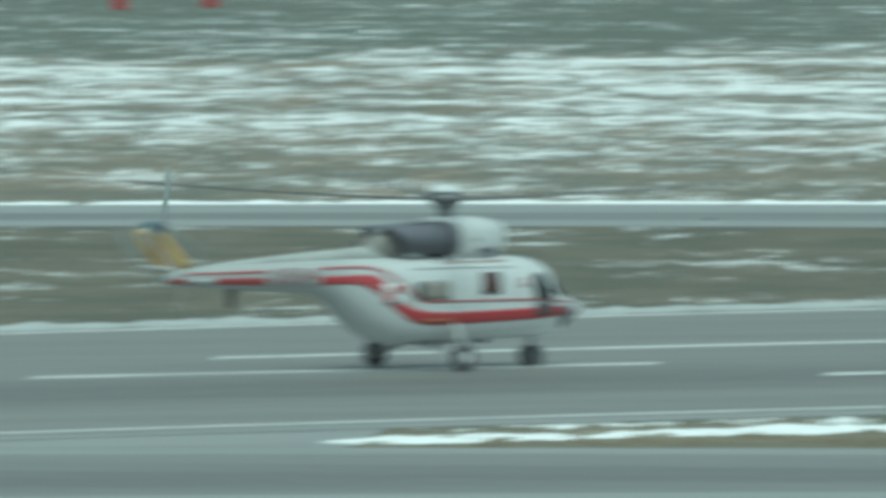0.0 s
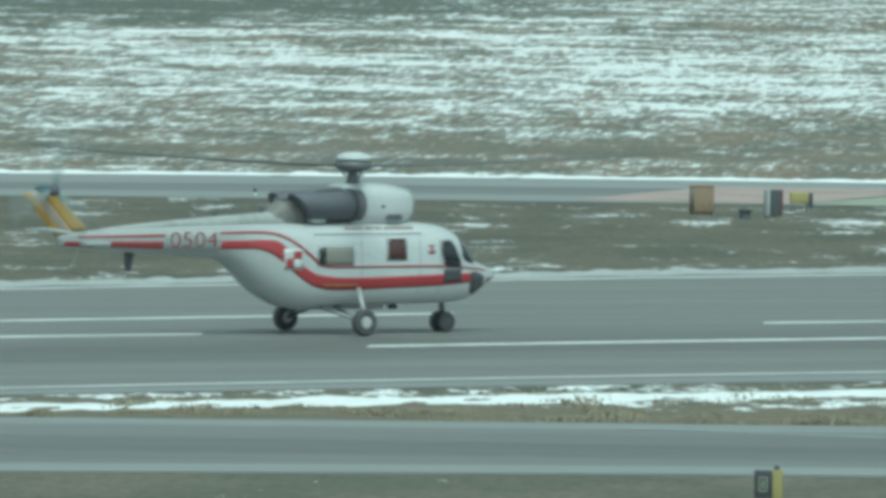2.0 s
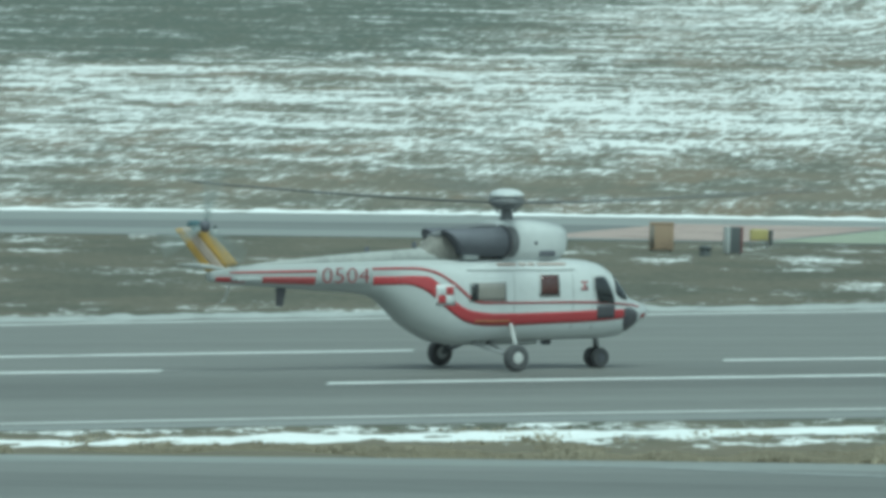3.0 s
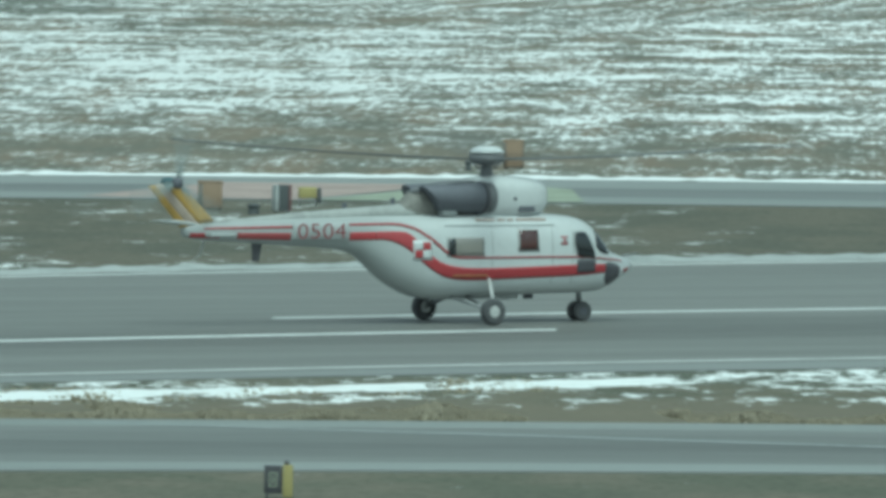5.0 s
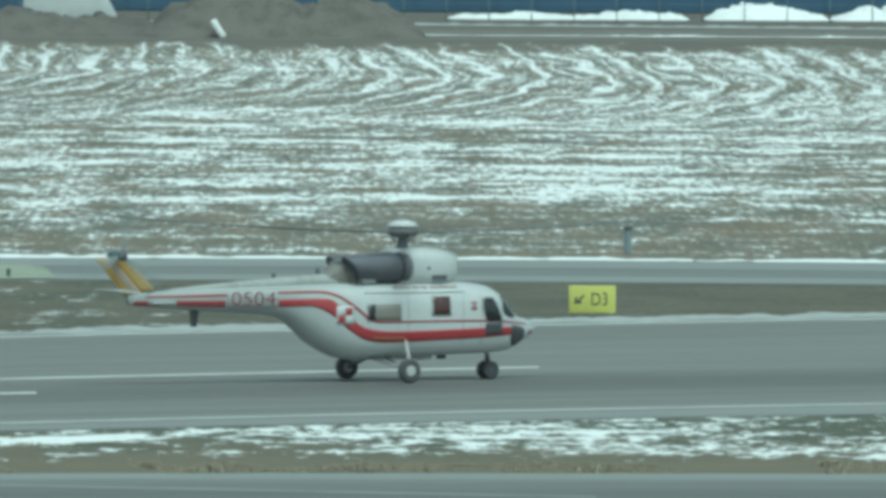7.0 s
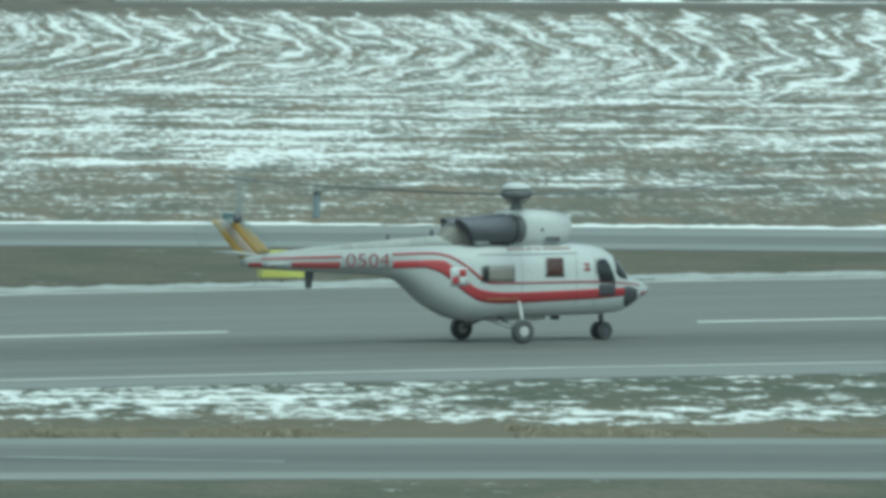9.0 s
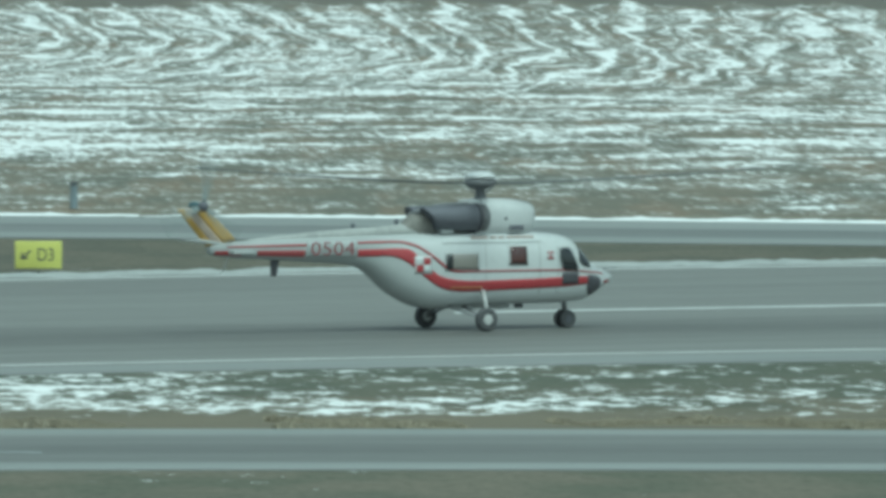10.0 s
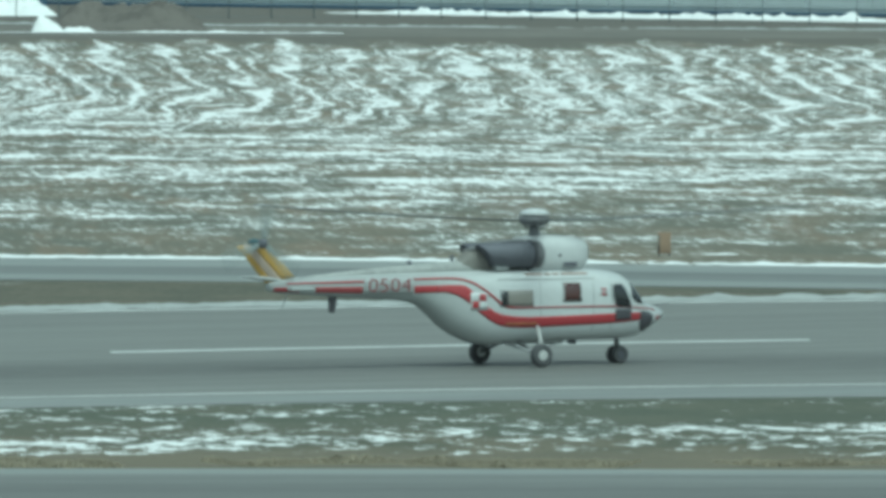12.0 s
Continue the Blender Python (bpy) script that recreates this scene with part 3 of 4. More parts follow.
def make_wheel(name, parent, at, radius, width, hub, twin=False):
    wheel = empty(name, pose(*at))
    wheel.parent = parent
    for dy in ((-0.15, 0.15) if twin else (0.0,)):
        r, w = radius, width / 2
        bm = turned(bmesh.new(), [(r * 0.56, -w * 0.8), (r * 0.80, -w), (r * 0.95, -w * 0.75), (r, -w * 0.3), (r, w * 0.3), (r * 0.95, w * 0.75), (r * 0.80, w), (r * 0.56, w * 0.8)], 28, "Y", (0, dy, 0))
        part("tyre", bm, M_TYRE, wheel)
        bm = turned(bmesh.new(), [(r * 0.2, -w * 0.92), (r * 0.38, -w * 0.9), (r * 0.56, -w * 0.62), (r * 0.56, w * 0.62), (r * 0.38, w * 0.9), (r * 0.2, w * 0.92)], 20, "Y", (0, dy, 0))
        for i in range(6):
            a = i * math.pi / 3
            for sgn in (-1, 1):
                box(bm, r * 0.34 * math.cos(a), dy + sgn * w * 0.92, r * 0.34 * math.sin(a), 0.03, 0.02, 0.03)
        part("rim", bm, hub, wheel, "white painted wheel rim" if hub is M_HUB else "", False)
    return wheel


heli = empty("helicopter")
tagged(heli, "white helicopter with red stripes, yellow tail fin and turning rotor", "helicopter")
xs = sorted({round(-7.98 + i * 0.13, 3) for i in range(101)} | {5.06, 5.0, 4.95})
part("fuselage", loft(bmesh.new(), HULL, xs, 48), M_HULL, heli, "white glossy fuselage with slim tail boom")

WIDE = [(-2.75, 2.07, 2.27), (-2.5, 2.07, 2.28), (-2.2, 1.99, 2.28), (-1.9, 1.82, 2.24), (-1.6, 1.56, 1.98), (-1.3, 1.34, 1.68), (-1.0, 1.18, 1.50),
        (-0.6, 1.09, 1.41), (0.0, 1.07, 1.37), (1.5, 1.11, 1.39), (3.0, 1.16, 1.43), (4.05, 1.24, 1.44)]
THIN = [(-2.6, 2.43, 2.49), (-2.1, 2.41, 2.48), (-1.7, 2.30, 2.38), (-1.4, 2.11, 2.20), (-1.1, 1.88, 1.98), (-0.85, 1.69, 1.78), (-0.6, 1.61, 1.68),
        (0.0, 1.60, 1.65), (2.0, 1.60, 1.65), (3.3, 1.58, 1.63), (3.9, 1.53, 1.57), (4.3, 1.50, 1.545), (4.55, 1.46, 1.505)]
for side in (-1, 1):
    skin("wide_stripe", WIDE, M_RED, heli, side, label="broad red stripe sweeping up to the boom")
    skin("thin_stripe", THIN, M_DARKRED, heli, side, 0.012, "thin red pinstripe", 2)
    skin("boom_stripe", [(-3.42, 2.06, 2.26), (-2.74, 2.07, 2.27)], M_RED, heli, side)
    skin("boom_stripe", [(-6.56, 2.12, 2.27), (-5.06, 2.07, 2.26)], M_DARKRED, heli, side)
    skin("boom_stripe", [(-7.85, 2.16, 2.27), (-7.05, 2.13, 2.26)], M_RED, heli, side)
    skin("boom_pinstripe", [(-3.42, 2.42, 2.47), (-2.59, 2.43, 2.49)], M_RED, heli, side, 0.012, "", 2)
    skin("boom_pinstripe", [(-7.50, 2.355, 2.395), (-5.02, 2.37, 2.43)], M_RED, heli, side, 0.012, "", 2)
    # checkerboard badge in a white border
    badge = skin("badge", [(-1.80, 1.575, 2.065), (-1.30, 1.575, 2.065)], M_WHITE, heli, side, 0.018, "red and white checkered square badge")
    for i in (0, 1):
        for k in (0, 1):
            a, z = -1.755 + 0.205 * i, 1.620 + 0.20 * k
            skin("check", [(a, z, z + 0.20), (a + 0.205, z, z + 0.20)], M_RED if (i + k) % 2 == 0 else M_WHITE, badge, side, 0.024, "", 4, 0.05)
    skin("emblem", [(2.42, 1.92, 2.14), (2.64, 1.92, 2.14)], M_WHITE, heli, side, 0.012, "small red outlined door emblem", 2)
    for z in (1.93, 2.09):
        skin("emblem_bar", [(2.43, z, z + 0.045), (2.63, z, z + 0.045)], M_RED, heli, side, 0.018, "", 1)
    skin("emblem_bar", [(2.50, 1.99, 2.07), (2.56, 1.99, 2.07)], M_RED, heli, side, 0.018, "", 1)
    # windows with proud frames
    for x0, x1, z0, z1, glass, text in ((-0.90, 0.20, 1.64, 2.15, M_CURTAIN, "cabin window with drawn beige curtain"), (1.16, 1.80, 1.76, 2.33, M_MAROON, "dark cabin window with reddish interior")):
        frame_ob = skin("window", [(x0, z0, z1), (x1, z0, z1)], M_GREY, heli, side, 0.010, text)
        skin("pane", [(x0 + 0.05, z0 + 0.04, z1 - 0.04), (x1 - 0.05, z0 + 0.04, z1 - 0.04)], glass, frame_ob, side, 0.020)
        if glass is M_CURTAIN:
            skin("pane", [(x0 + 0.04, z0 + 0.05, z1 - 0.05), (x0 + 0.25, z0 + 0.05, z1 - 0.05)], M_GLASS, frame_ob, side, 0.026)
    win = skin("cockpit_window", [(2.80, 1.96, 2.25), (2.92, 1.62, 2.27), (3.22, 1.58, 2.25), (3.36, 1.57, 2.02), (3.50, 1.56, 1.70)], M_GREY, heli, side, 0.012, "dark tinted cockpit door window")
    skin("pane", [(2.84, 1.96, 2.21), (2.94, 1.66, 2.23), (3.20, 1.61, 2.21), (3.34, 1.60, 1.98), (3.46, 1.59, 1.71)], M_GLASS, win, side, 0.022)
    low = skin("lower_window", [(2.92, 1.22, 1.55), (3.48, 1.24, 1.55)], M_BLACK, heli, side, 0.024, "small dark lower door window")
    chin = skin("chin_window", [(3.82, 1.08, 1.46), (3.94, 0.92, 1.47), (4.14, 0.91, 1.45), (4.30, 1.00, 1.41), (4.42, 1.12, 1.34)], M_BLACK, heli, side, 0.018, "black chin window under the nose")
    skin("nose_stripe", [(4.60, 1.20, 1.29), (4.70, 1.21, 1.31), (4.80, 1.24, 1.32)], M_DARKRED, heli, side, 0.014, "small red patch on the nose tip")
    skin("windscreen", [(3.52, 1.86, 2.28), (3.64, 1.74, 2.18), (3.80, 1.69, 2.04), (3.96, 1.67, 1.88)], M_GLASS, heli, side, 0.016, "dark wrapped windscreen pane")
    skin("stripe_marking", [(-0.72, 1.150, 1.215), (0.30, 1.150, 1.215)], M_RUST, heli, side, 0.017, "dull yellow band of writing on the red stripe", 2)
    # sliding door seams, roof rail and bars for lettering that cannot be read
    for x in (0.42, 2.18, 2.78):
        skin("door_seam", [(x, 0.98, 2.42), (x + 0.025, 0.98, 2.42)], M_GREY, heli, side, 0.006, "", 8)
    skin("door_rail", [(-0.9, 2.40, 2.43), (2.3, 2.40, 2.43)], M_GREY, heli, side, 0.020, "", 1)
    for i, (a, b) in enumerate(((0.05, 0.62), (0.68, 0.90), (0.96, 1.16), (1.24, 2.12))):
        skin("text_bar", [(a, 2.515, 2.575), (b, 2.515, 2.575)], M_PINK, heli, side, 0.010, "", 1)
    panel = skin("number_panel", [(-5.00, 2.04, 2.50), (-3.46, 2.02, 2.51)], M_HULL, heli, side, 0.014)
    y = side * (hull_y(-4.2, 2.27) + 0.040)
    turn = pose(-4.22, y, 2.275, 90, 0, -2.9 if side < 0 else 182.9) @ Matrix.Diagonal((1.38, 1.08, 1, 1))
    lettering("lettering", "0504", 0.51, turn, M_MAROONPAINT, panel, "dark red figures", 0.003, -0.008)

# belly keel, fittings and blades
bm = box(bmesh.new(), 0.3, 0, 0.64, 2.6, 0.5, 0.12, 0.05)
part("keel", bm, M_GREY, heli)
for x, y, s in ((1.3, -0.1, 0.10), (2.1, 0.1, 0.10)):
    part("belly_fairing", box(bmesh.new(), x, y, 0.62, 0.26, s, 0.12, 0.03), M_DARK, heli)
bm = bmesh.new()
box(bm, 0, 0, -0.24, 0.30, 0.04, 0.48, 0.012)
for v in bm.verts:
    if v.co.z < -0.3:
        v.co.x = v.co.x * 0.62 - 0.03
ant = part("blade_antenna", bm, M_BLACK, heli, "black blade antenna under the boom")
ant.matrix_basis = pose(-5.86, 0, 2.03)
part("tail_skid", rod(rod(bmesh.new(), (-7.35, 0, 2.12), (-7.50, 0, 1.70), 0.020, 0.016), (-7.50, 0, 1.71), (-7.64, 0, 1.64), 0.018, 0.014), M_GREY, heli)
SPINE = [(-1.2, 2.5, 2.97, 0.30, 2.2), (-2.2, 2.5, 2.90, 0.25, 2.2), (-3.6, 2.4, 2.82, 0.20, 2.2), (-5.0, 2.4, 2.72, 0.15, 2.2), (-6.4, 2.3, 2.60, 0.11, 2.2), (-7.1, 2.3, 2.50, 0.07, 2.2)]
part("spine", loft(bmesh.new(), SPINE, [-1.2 - 0.2 * i for i in range(30)], 24), M_SPINE, heli, "greyish white drive shaft cover along the boom")
for x, z in ((-3.35, 2.88), (-1.95, 3.00)):
    part("spine_antenna", box(bmesh.new(), x, 0, z, 0.12, 0.03, 0.16, 0.01), M_DARK, heli)
part("pitot_tube", rod(bmesh.new(), (4.6, -0.30, 1.62), (5.05, -0.34, 1.66), 0.018), M_STEEL, heli)

# tail plane and swept fin
bm = bmesh.new()
box(bm, -7.12, 0, 2.22, 0.70, 0.96, 0.09, 0.03)
part("tail_plane", bm, M_HULL, heli, "white horizontal tail plane")


def fin_piece(name, f0, f1, material, label, z_low=0.0):
    """A slice of the swept fin between two chord fractions, counted from the leading edge."""
    bm = bmesh.new()
    root_f, root_b, tip_f, tip_b = Vector((-7.00, 0, 2.46)), Vector((-7.94, 0, 2.28)), Vector((-8.12, 0, 3.50)), Vector((-8.98, 0, 3.42))
    cols = []
    for j in range(9):
        u = z_low + (1 - z_low) * j / 8
        a, b = root_f.lerp(tip_f, u), root_b.lerp(tip_b, u)
        ring = []
        for k in range(6):
            f = f0 + (f1 - f0) * k / 5
            p = a.lerp(b, f)
            th = (0.11 - 0.045 * u) * (1 - (2 * f - 0.8) ** 2 * 0.5 if 0.02 < f < 0.98 else 0.25)
            ring.append((p, th))
        cols.append(ring)
    left = [[bm.verts.new(p + Vector((0, th, 0))) for p, th in r] for r in cols]
    right = [[bm.verts.new(p - Vector((0, th, 0))) for p, th in r] for r in cols]
    for g in (left, right):
        for a, b in zip(g, g[1:]):
            for k in range(5):
                bm.faces.new((a[k], a[k + 1], b[k + 1], b[k]))
    for j in range(8):
        bm.faces.new((left[j][0], left[j + 1][0], right[j + 1][0], right[j][0]))
        bm.faces.new((left[j][5], left[j + 1][5], right[j + 1][5], right[j][5]))
    for j in (0, 8):
        for k in range(5):
            bm.faces.new((left[j][k], left[j][k + 1], right[j][k + 1], right[j][k]))
    bmesh.ops.recalc_face_normals(bm, faces=bm.faces)
    return part(name, bm, material, heli, label)


fin_piece("fin_front", 0.0, 0.50, M_YELLOW, "yellow leading part of the swept tail fin", 0.10)
fin_piece("fin_middle", 0.50, 0.80, M_FIN, "pale diagonal band on the tail fin", 0.0)
fin_piece("fin_rear", 0.80, 1.0, M_YELLOW, "yellow trailing part of the swept tail fin", 0.10)
fin_piece("fin_root", 0.0, 0.98, M_WHITE, "white base of the tail fin", 0.0).matrix_basis = pose(-7.0, 0, 2.46) @ Matrix.Diagonal((1, 1.1, 0.13, 1)) @ pose(7.0, 0, -2.46)
bm = turned(bmesh.new(), [(0.04, -0.46), (0.09, -0.40), (0.13, -0.1), (0.12, 0.10), (0.05, 0.16)], 18, "Y", (-8.45, 0, 3.50))
part("tail_gearbox", bm, M_TEAL, heli, "dark teal tail rotor gearbox")

# engine deck
COWL = [(2.34, 2.92, 3.34, 0.30, 2.4), (2.28, 2.77, 3.45, 0.46, 2.8), (2.10, 2.64, 3.52, 0.56, 3.0), (1.60, 2.56, 3.59, 0.62, 3.0), (0.9, 2.54, 3.61, 0.64, 3.0), (0.32, 2.54, 3.57, 0.63, 3.0)]
part("engine_cowling", loft(bmesh.new(), COWL, [2.34, 2.31, 2.26, 2.18, 2.06, 1.92, 1.77, 1.57, 1.2, 0.9, 0.6, 0.32], 40), M_WHITE, heli, "rounded white engine cowling")
for side in (-1, 1):
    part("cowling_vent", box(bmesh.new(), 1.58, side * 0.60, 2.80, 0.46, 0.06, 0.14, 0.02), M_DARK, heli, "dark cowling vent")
    part("cowling_port", turned(bmesh.new(), [(0.045, -0.02), (0.045, 0.02)], 12, "Y", (1.22, side * 0.635, 3.06)), M_DARK, heli)
    bm = turned(bmesh.new(), [(0.20, -0.98), (0.29, -1.04), (0.315, -0.98), (0.335, -0.50), (0.36, 0.05), (0.375, 0.28), (0.385, 0.36), (0.34, 0.40)], 26, "X", (0, side * 0.40, 3.08))
    for v in bm.verts:
        if v.co.x < -0.4:
            v.co.x -= (0.12 + 0.75 * (v.co.z - 3.08)) * min(1.0, (-0.4 - v.co.x) / 0.5)
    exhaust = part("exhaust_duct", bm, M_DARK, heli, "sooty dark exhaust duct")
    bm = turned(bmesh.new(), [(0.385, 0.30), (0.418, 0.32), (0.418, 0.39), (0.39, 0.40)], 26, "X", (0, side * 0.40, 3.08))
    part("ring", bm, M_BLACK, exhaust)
    bm = turned(bmesh.new(), [(0.36, 0.40), (0.405, 0.41), (0.40, 0.60), (0.33, 0.66)], 26, "X", (0, side * 0.40, 3.08))
    part("collar", bm, M_GEAR, exhaust, "grey collar of the exhaust")
    part("deck_fitting", box(bmesh.new(), -0.62, side * 0.42, 2.72, 0.42, 0.26, 0.12, 0.04), M_GREY, heli)
AFT = [(0.4, 2.5, 3.50, 0.34, 2.4), (0.0, 2.5, 3.50, 0.34, 2.4), (-0.5, 2.5, 3.46, 0.34, 2.5), (-1.0, 2.5, 3.37, 0.33, 2.6), (-1.42, 2.5, 3.25, 0.31, 2.6), (-1.55, 2.5, 3.14, 0.28, 2.4), (-1.8, 2.48, 2.92, 0.25, 2.2), (-2.15, 2.45, 2.77, 0.22, 2.2), (-2.8, 2.4, 2.72, 0.18, 2.2), (-4.2, 2.3, 2.68, 0.12, 2.2)]
part("aft_fairing", loft(bmesh.new(), AFT, [0.4 - 0.1 * i for i in range(47)], 28), M_SOOT, heli, "grey fairing stained by exhaust behind the mast")
part("fairing_top", loft(bmesh.new(), [(0.3, 3.42, 3.515, 0.27, 2.2), (-0.5, 3.38, 3.47, 0.29, 2.4), (-1.0, 3.29, 3.378, 0.29, 2.4), (-1.48, 3.20, 3.235, 0.25, 2.4)], [0.3 - 0.16 * i for i in range(12)], 20), M_GEAR, heli, "dark sooty lip over the fairing")
part("anti_collision_light", turned(bmesh.new(), [(0.07, 0), (0.06, 0.08), (0.02, 0.12)], 12, "X", (2.32, 0, 3.18)), M_ORANGE, heli, "small orange lamp on the cowling front")

# landing gear
main_wheels = []
for side in (-1, 1):
    main_wheels.append(make_wheel("main_wheel", heli, (0, side * 1.575, 0.325), 0.325, 0.24, M_HUB))
    part("main_strut", rod(rod(bmesh.new(), (0.30, side * 0.92, 1.10), (0.10, side * 1.42, 0.60), 0.048, 0.044), (0.10, side * 1.40, 0.64), (0.0, side * 1.44, 0.325), 0.042), M_HUB, heli, "white main gear shock strut")
    part("gear_arm", rod(rod(bmesh.new(), (0.0, side * 0.40, 0.66), (0.0, side * 1.46, 0.33), 0.055, 0.05), (-0.55, side * 0.5, 0.66), (-0.02, side * 1.40, 0.36), 0.04), M_STEEL, heli)
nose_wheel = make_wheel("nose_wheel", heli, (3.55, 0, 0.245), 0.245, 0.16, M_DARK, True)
part("nose_strut", rod(rod(bmesh.new(), (3.50, 0, 0.92), (3.55, 0, 0.45), 0.075, 0.07), (3.55, 0, 0.48), (3.55, 0, 0.245), 0.05), M_STEEL, heli)
part("nose_axle", rod(bmesh.new(), (3.55, -0.16, 0.245), (3.55, 0.16, 0.245), 0.04), M_STEEL, heli)

# rotors
part("mast", turned(bmesh.new(), [(0.26, 3.50), (0.17, 3.62), (0.13, 3.80), (0.12, 4.0)], 20, "Z", (0.78, 0, 0)), M_GEAR, heli, "dark grey rotor mast")
rotor = empty("main_rotor", pose(0.78, 0, 4.02))
rotor.parent = heli
bm = turned(bmesh.new(), [(0.14, -0.16), (0.36, -0.10), (0.46, 0.0), (0.42, 0.10), (0.2, 0.14)], 24)
for i in range(4):
    a = i * math.pi / 2
    rod(bm, (0.25 * math.cos(a + 0.5), 0.25 * math.sin(a + 0.5), -0.25), (0.42 * math.cos(a + 0.4), 0.42 * math.sin(a + 0.4), -0.05), 0.025)
part("rotor_head", bm, M_GEAR, rotor, "dark grey rotor head")
part("rotor_cap", turned(bmesh.new(), [(0.43, 0.14), (0.42, 0.20), (0.34, 0.27), (0.20, 0.32), (0.05, 0.335)], 28), M_WHITE, rotor, "white domed rotor cap")


def blade_mesh(length, root, chord, thick, droop):
    bm = bmesh.new()
    rings = []
    for i in range(13):
        u = i / 12
        x = root + (length - root) * u
        c = chord * (0.55 if i == 0 else 1.0 if i < 12 else 0.9)
        z = droop * u**1.4
        tilt = 0.10 * (1 - u)
        ring = []
        for k in range(10):
            a = 2 * math.pi * k / 10
            cx, cz = 0.5 * c * math.cos(a), 0.5 * thick * math.sin(a)
            ring.append(bm.verts.new((x, cx, z + cz + cx * tilt)))
        rings.append(ring)
    for a, b in zip(rings, rings[1:]):
        for k in range(10):
            bm.faces.new((a[k], a[(k + 1) % 10], b[(k + 1) % 10], b[k]))
    bm.faces.new(rings[0])
    bm.faces.new(rings[-1])
    bmesh.ops.recalc_face_normals(bm, faces=bm.faces)
    return bm


first = part("rotor_blade", blade_mesh(7.85, 0.35, 0.40, 0.055, 0.42), M_BLADE, rotor, "long dark grey rotor blade")
for i in range(1, 4):
    other = new("rotor_blade", first.data)
    other.parent = rotor
    other["label"] = "long dark grey rotor blade"
    other.matrix_basis = pose(0, 0, 0, 0, 0, 90 * i)
tail_rotor = empty("tail_rotor", pose(-8.45, -0.50, 3.50))
tail_rotor.parent = heli
part("tail_hub", turned(bmesh.new(), [(0.08, -0.10), (0.14, -0.04), (0.14, 0.05), (0.06, 0.08)], 14, "Y"), M_DARK, tail_rotor)
for i in range(3):
    b = part("tail_blade", blade_mesh(1.4, 0.12, 0.17, 0.03, 0.0), M_PALEBLADE, tail_rotor, "pale tail rotor blade")
    b.matrix_basis = pose(0, 0, 0, 0, 120 * i, 0) @ pose(0, 0, 0, 90, 0, 0)


# ---- signs and markers ----
def yellow_sign(m):
    ob = empty("taxiway_sign", m)
    tagged(ob, "bright yellow taxiway sign with black arrow and D3", "sign", "airfield signs")
    face = part("panel", box(bmesh.new(), 0, 0, 0.56, 1.42, 0.14, 0.84, 0.02), M_SIGN, ob, "yellow sign panel")
    lettering("lettering", "D3", 0.56, pose(0.22, -0.078, 0.55, 90, 0, 0) @ Matrix.Diagonal((0.80, 1, 1, 1)), M_BLACK, face, "black letters")
    bm = bmesh.new()
    for cx, cz, sx, sz, deg in ((-0.38, 0.56, 0.36, 0.06, -45), (-0.44, 0.47, 0.22, 0.06, 0), (-0.50, 0.53, 0.06, 0.20, 0)):
        box(bm, 0, 0, 0, sx, 0.01, sz, 0, pose(cx, -0.076, cz, 0, deg, 0))
    part("arrow", bm, M_BLACK, face, "black arrow pointing down left", False)
    for x in (-0.55, 0.0, 0.55):
        part("leg", rod(bmesh.new(), (x, 0, 0), (x, 0, 0.18), 0.03), M_STEEL, ob)
    return ob


yellow_sign(pose(7.95, 429.2, 0.01, 0, 0, 2))


def orange_box(m, w, h, label):
    ob = empty("marker_box", m)
    tagged(ob, label, "marker", "orange marker boxes")
    body = part("body", box(bmesh.new(), 0, 0, h * 0.5 + 0.06, w, w * 0.8, h, 0.04), M_ORANGE, ob)
    part("lid", box(bmesh.new(), 0, 0, h + 0.07, w * 1.04, w * 0.84, 0.05, 0.012), M_ORANGE, ob)
    part("side_panel", box(bmesh.new(), -w * 0.40, -w * 0.41, h * 0.5 + 0.06, w * 0.16, 0.02, h * 0.86), M_SOIL, ob)
    for sx in (-1, 1):
        for sy in (-1, 1):
            part("foot", box(bmesh.new(), sx * w * 0.4, sy * w * 0.3, 0.03, 0.06, 0.06, 0.08), M_BOARD, ob)
    return ob


orange_box(pose(-20.0, 453.0, 0.0, 0, 0, 4), 0.72, 0.78, "weathered orange marker box on the grass by the taxiway")
orange_box(pose(-12.0, 497.4, 0.0, 0, 0, -6), 0.64, 0.86, "weathered orange marker box in the snowy field edge")
orange_box(pose(42.45, 489.0, 0.0, 0, 0, -6), 0.46, 0.70, "small weathered orange marker box beside the taxiway")

ob = tagged(empty("marker_board", pose(-17.75, 450.9, 0.0, 0, 0, -60)), "upright marker board with grey-white, dark and red bands", "marker")
for i, (m_, nm) in enumerate(((M_GREY, "grey_band"), (M_BOARD, "black_band"), (M_DULLRED, "red_band"))):
    part(nm, box(bmesh.new(), 0, (-0.24, -0.02, 0.20)[i], 0.46, 0.26, (0.09, 0.34, 0.09)[i], 0.78, 0.01), m_, ob)
for y in (-0.2, 0.2):
    part("leg", rod(bmesh.new(), (0, y, 0), (0, y, 0.1), 0.03), M_STEEL, ob)
ob = tagged(empty("low_sign", pose(-17.24, 457.2, 0.0, 0, 0, 12)), "small yellow sign box on short legs", "sign", "airfield signs")
part("panel", box(bmesh.new(), 0, 0, 0.42, 0.54, 0.2, 0.34, 0.03), M_MUSTARD, ob)
part("post", rod(bmesh.new(), (-0.36, 0, 0), (-0.36, 0, 0.56), 0.05), M_DULLRED, ob, "dull red post at the side")
part("end_cap", box(bmesh.new(), 0.36, 0, 0.34, 0.10, 0.22, 0.46, 0.02), M_BOARD, ob)
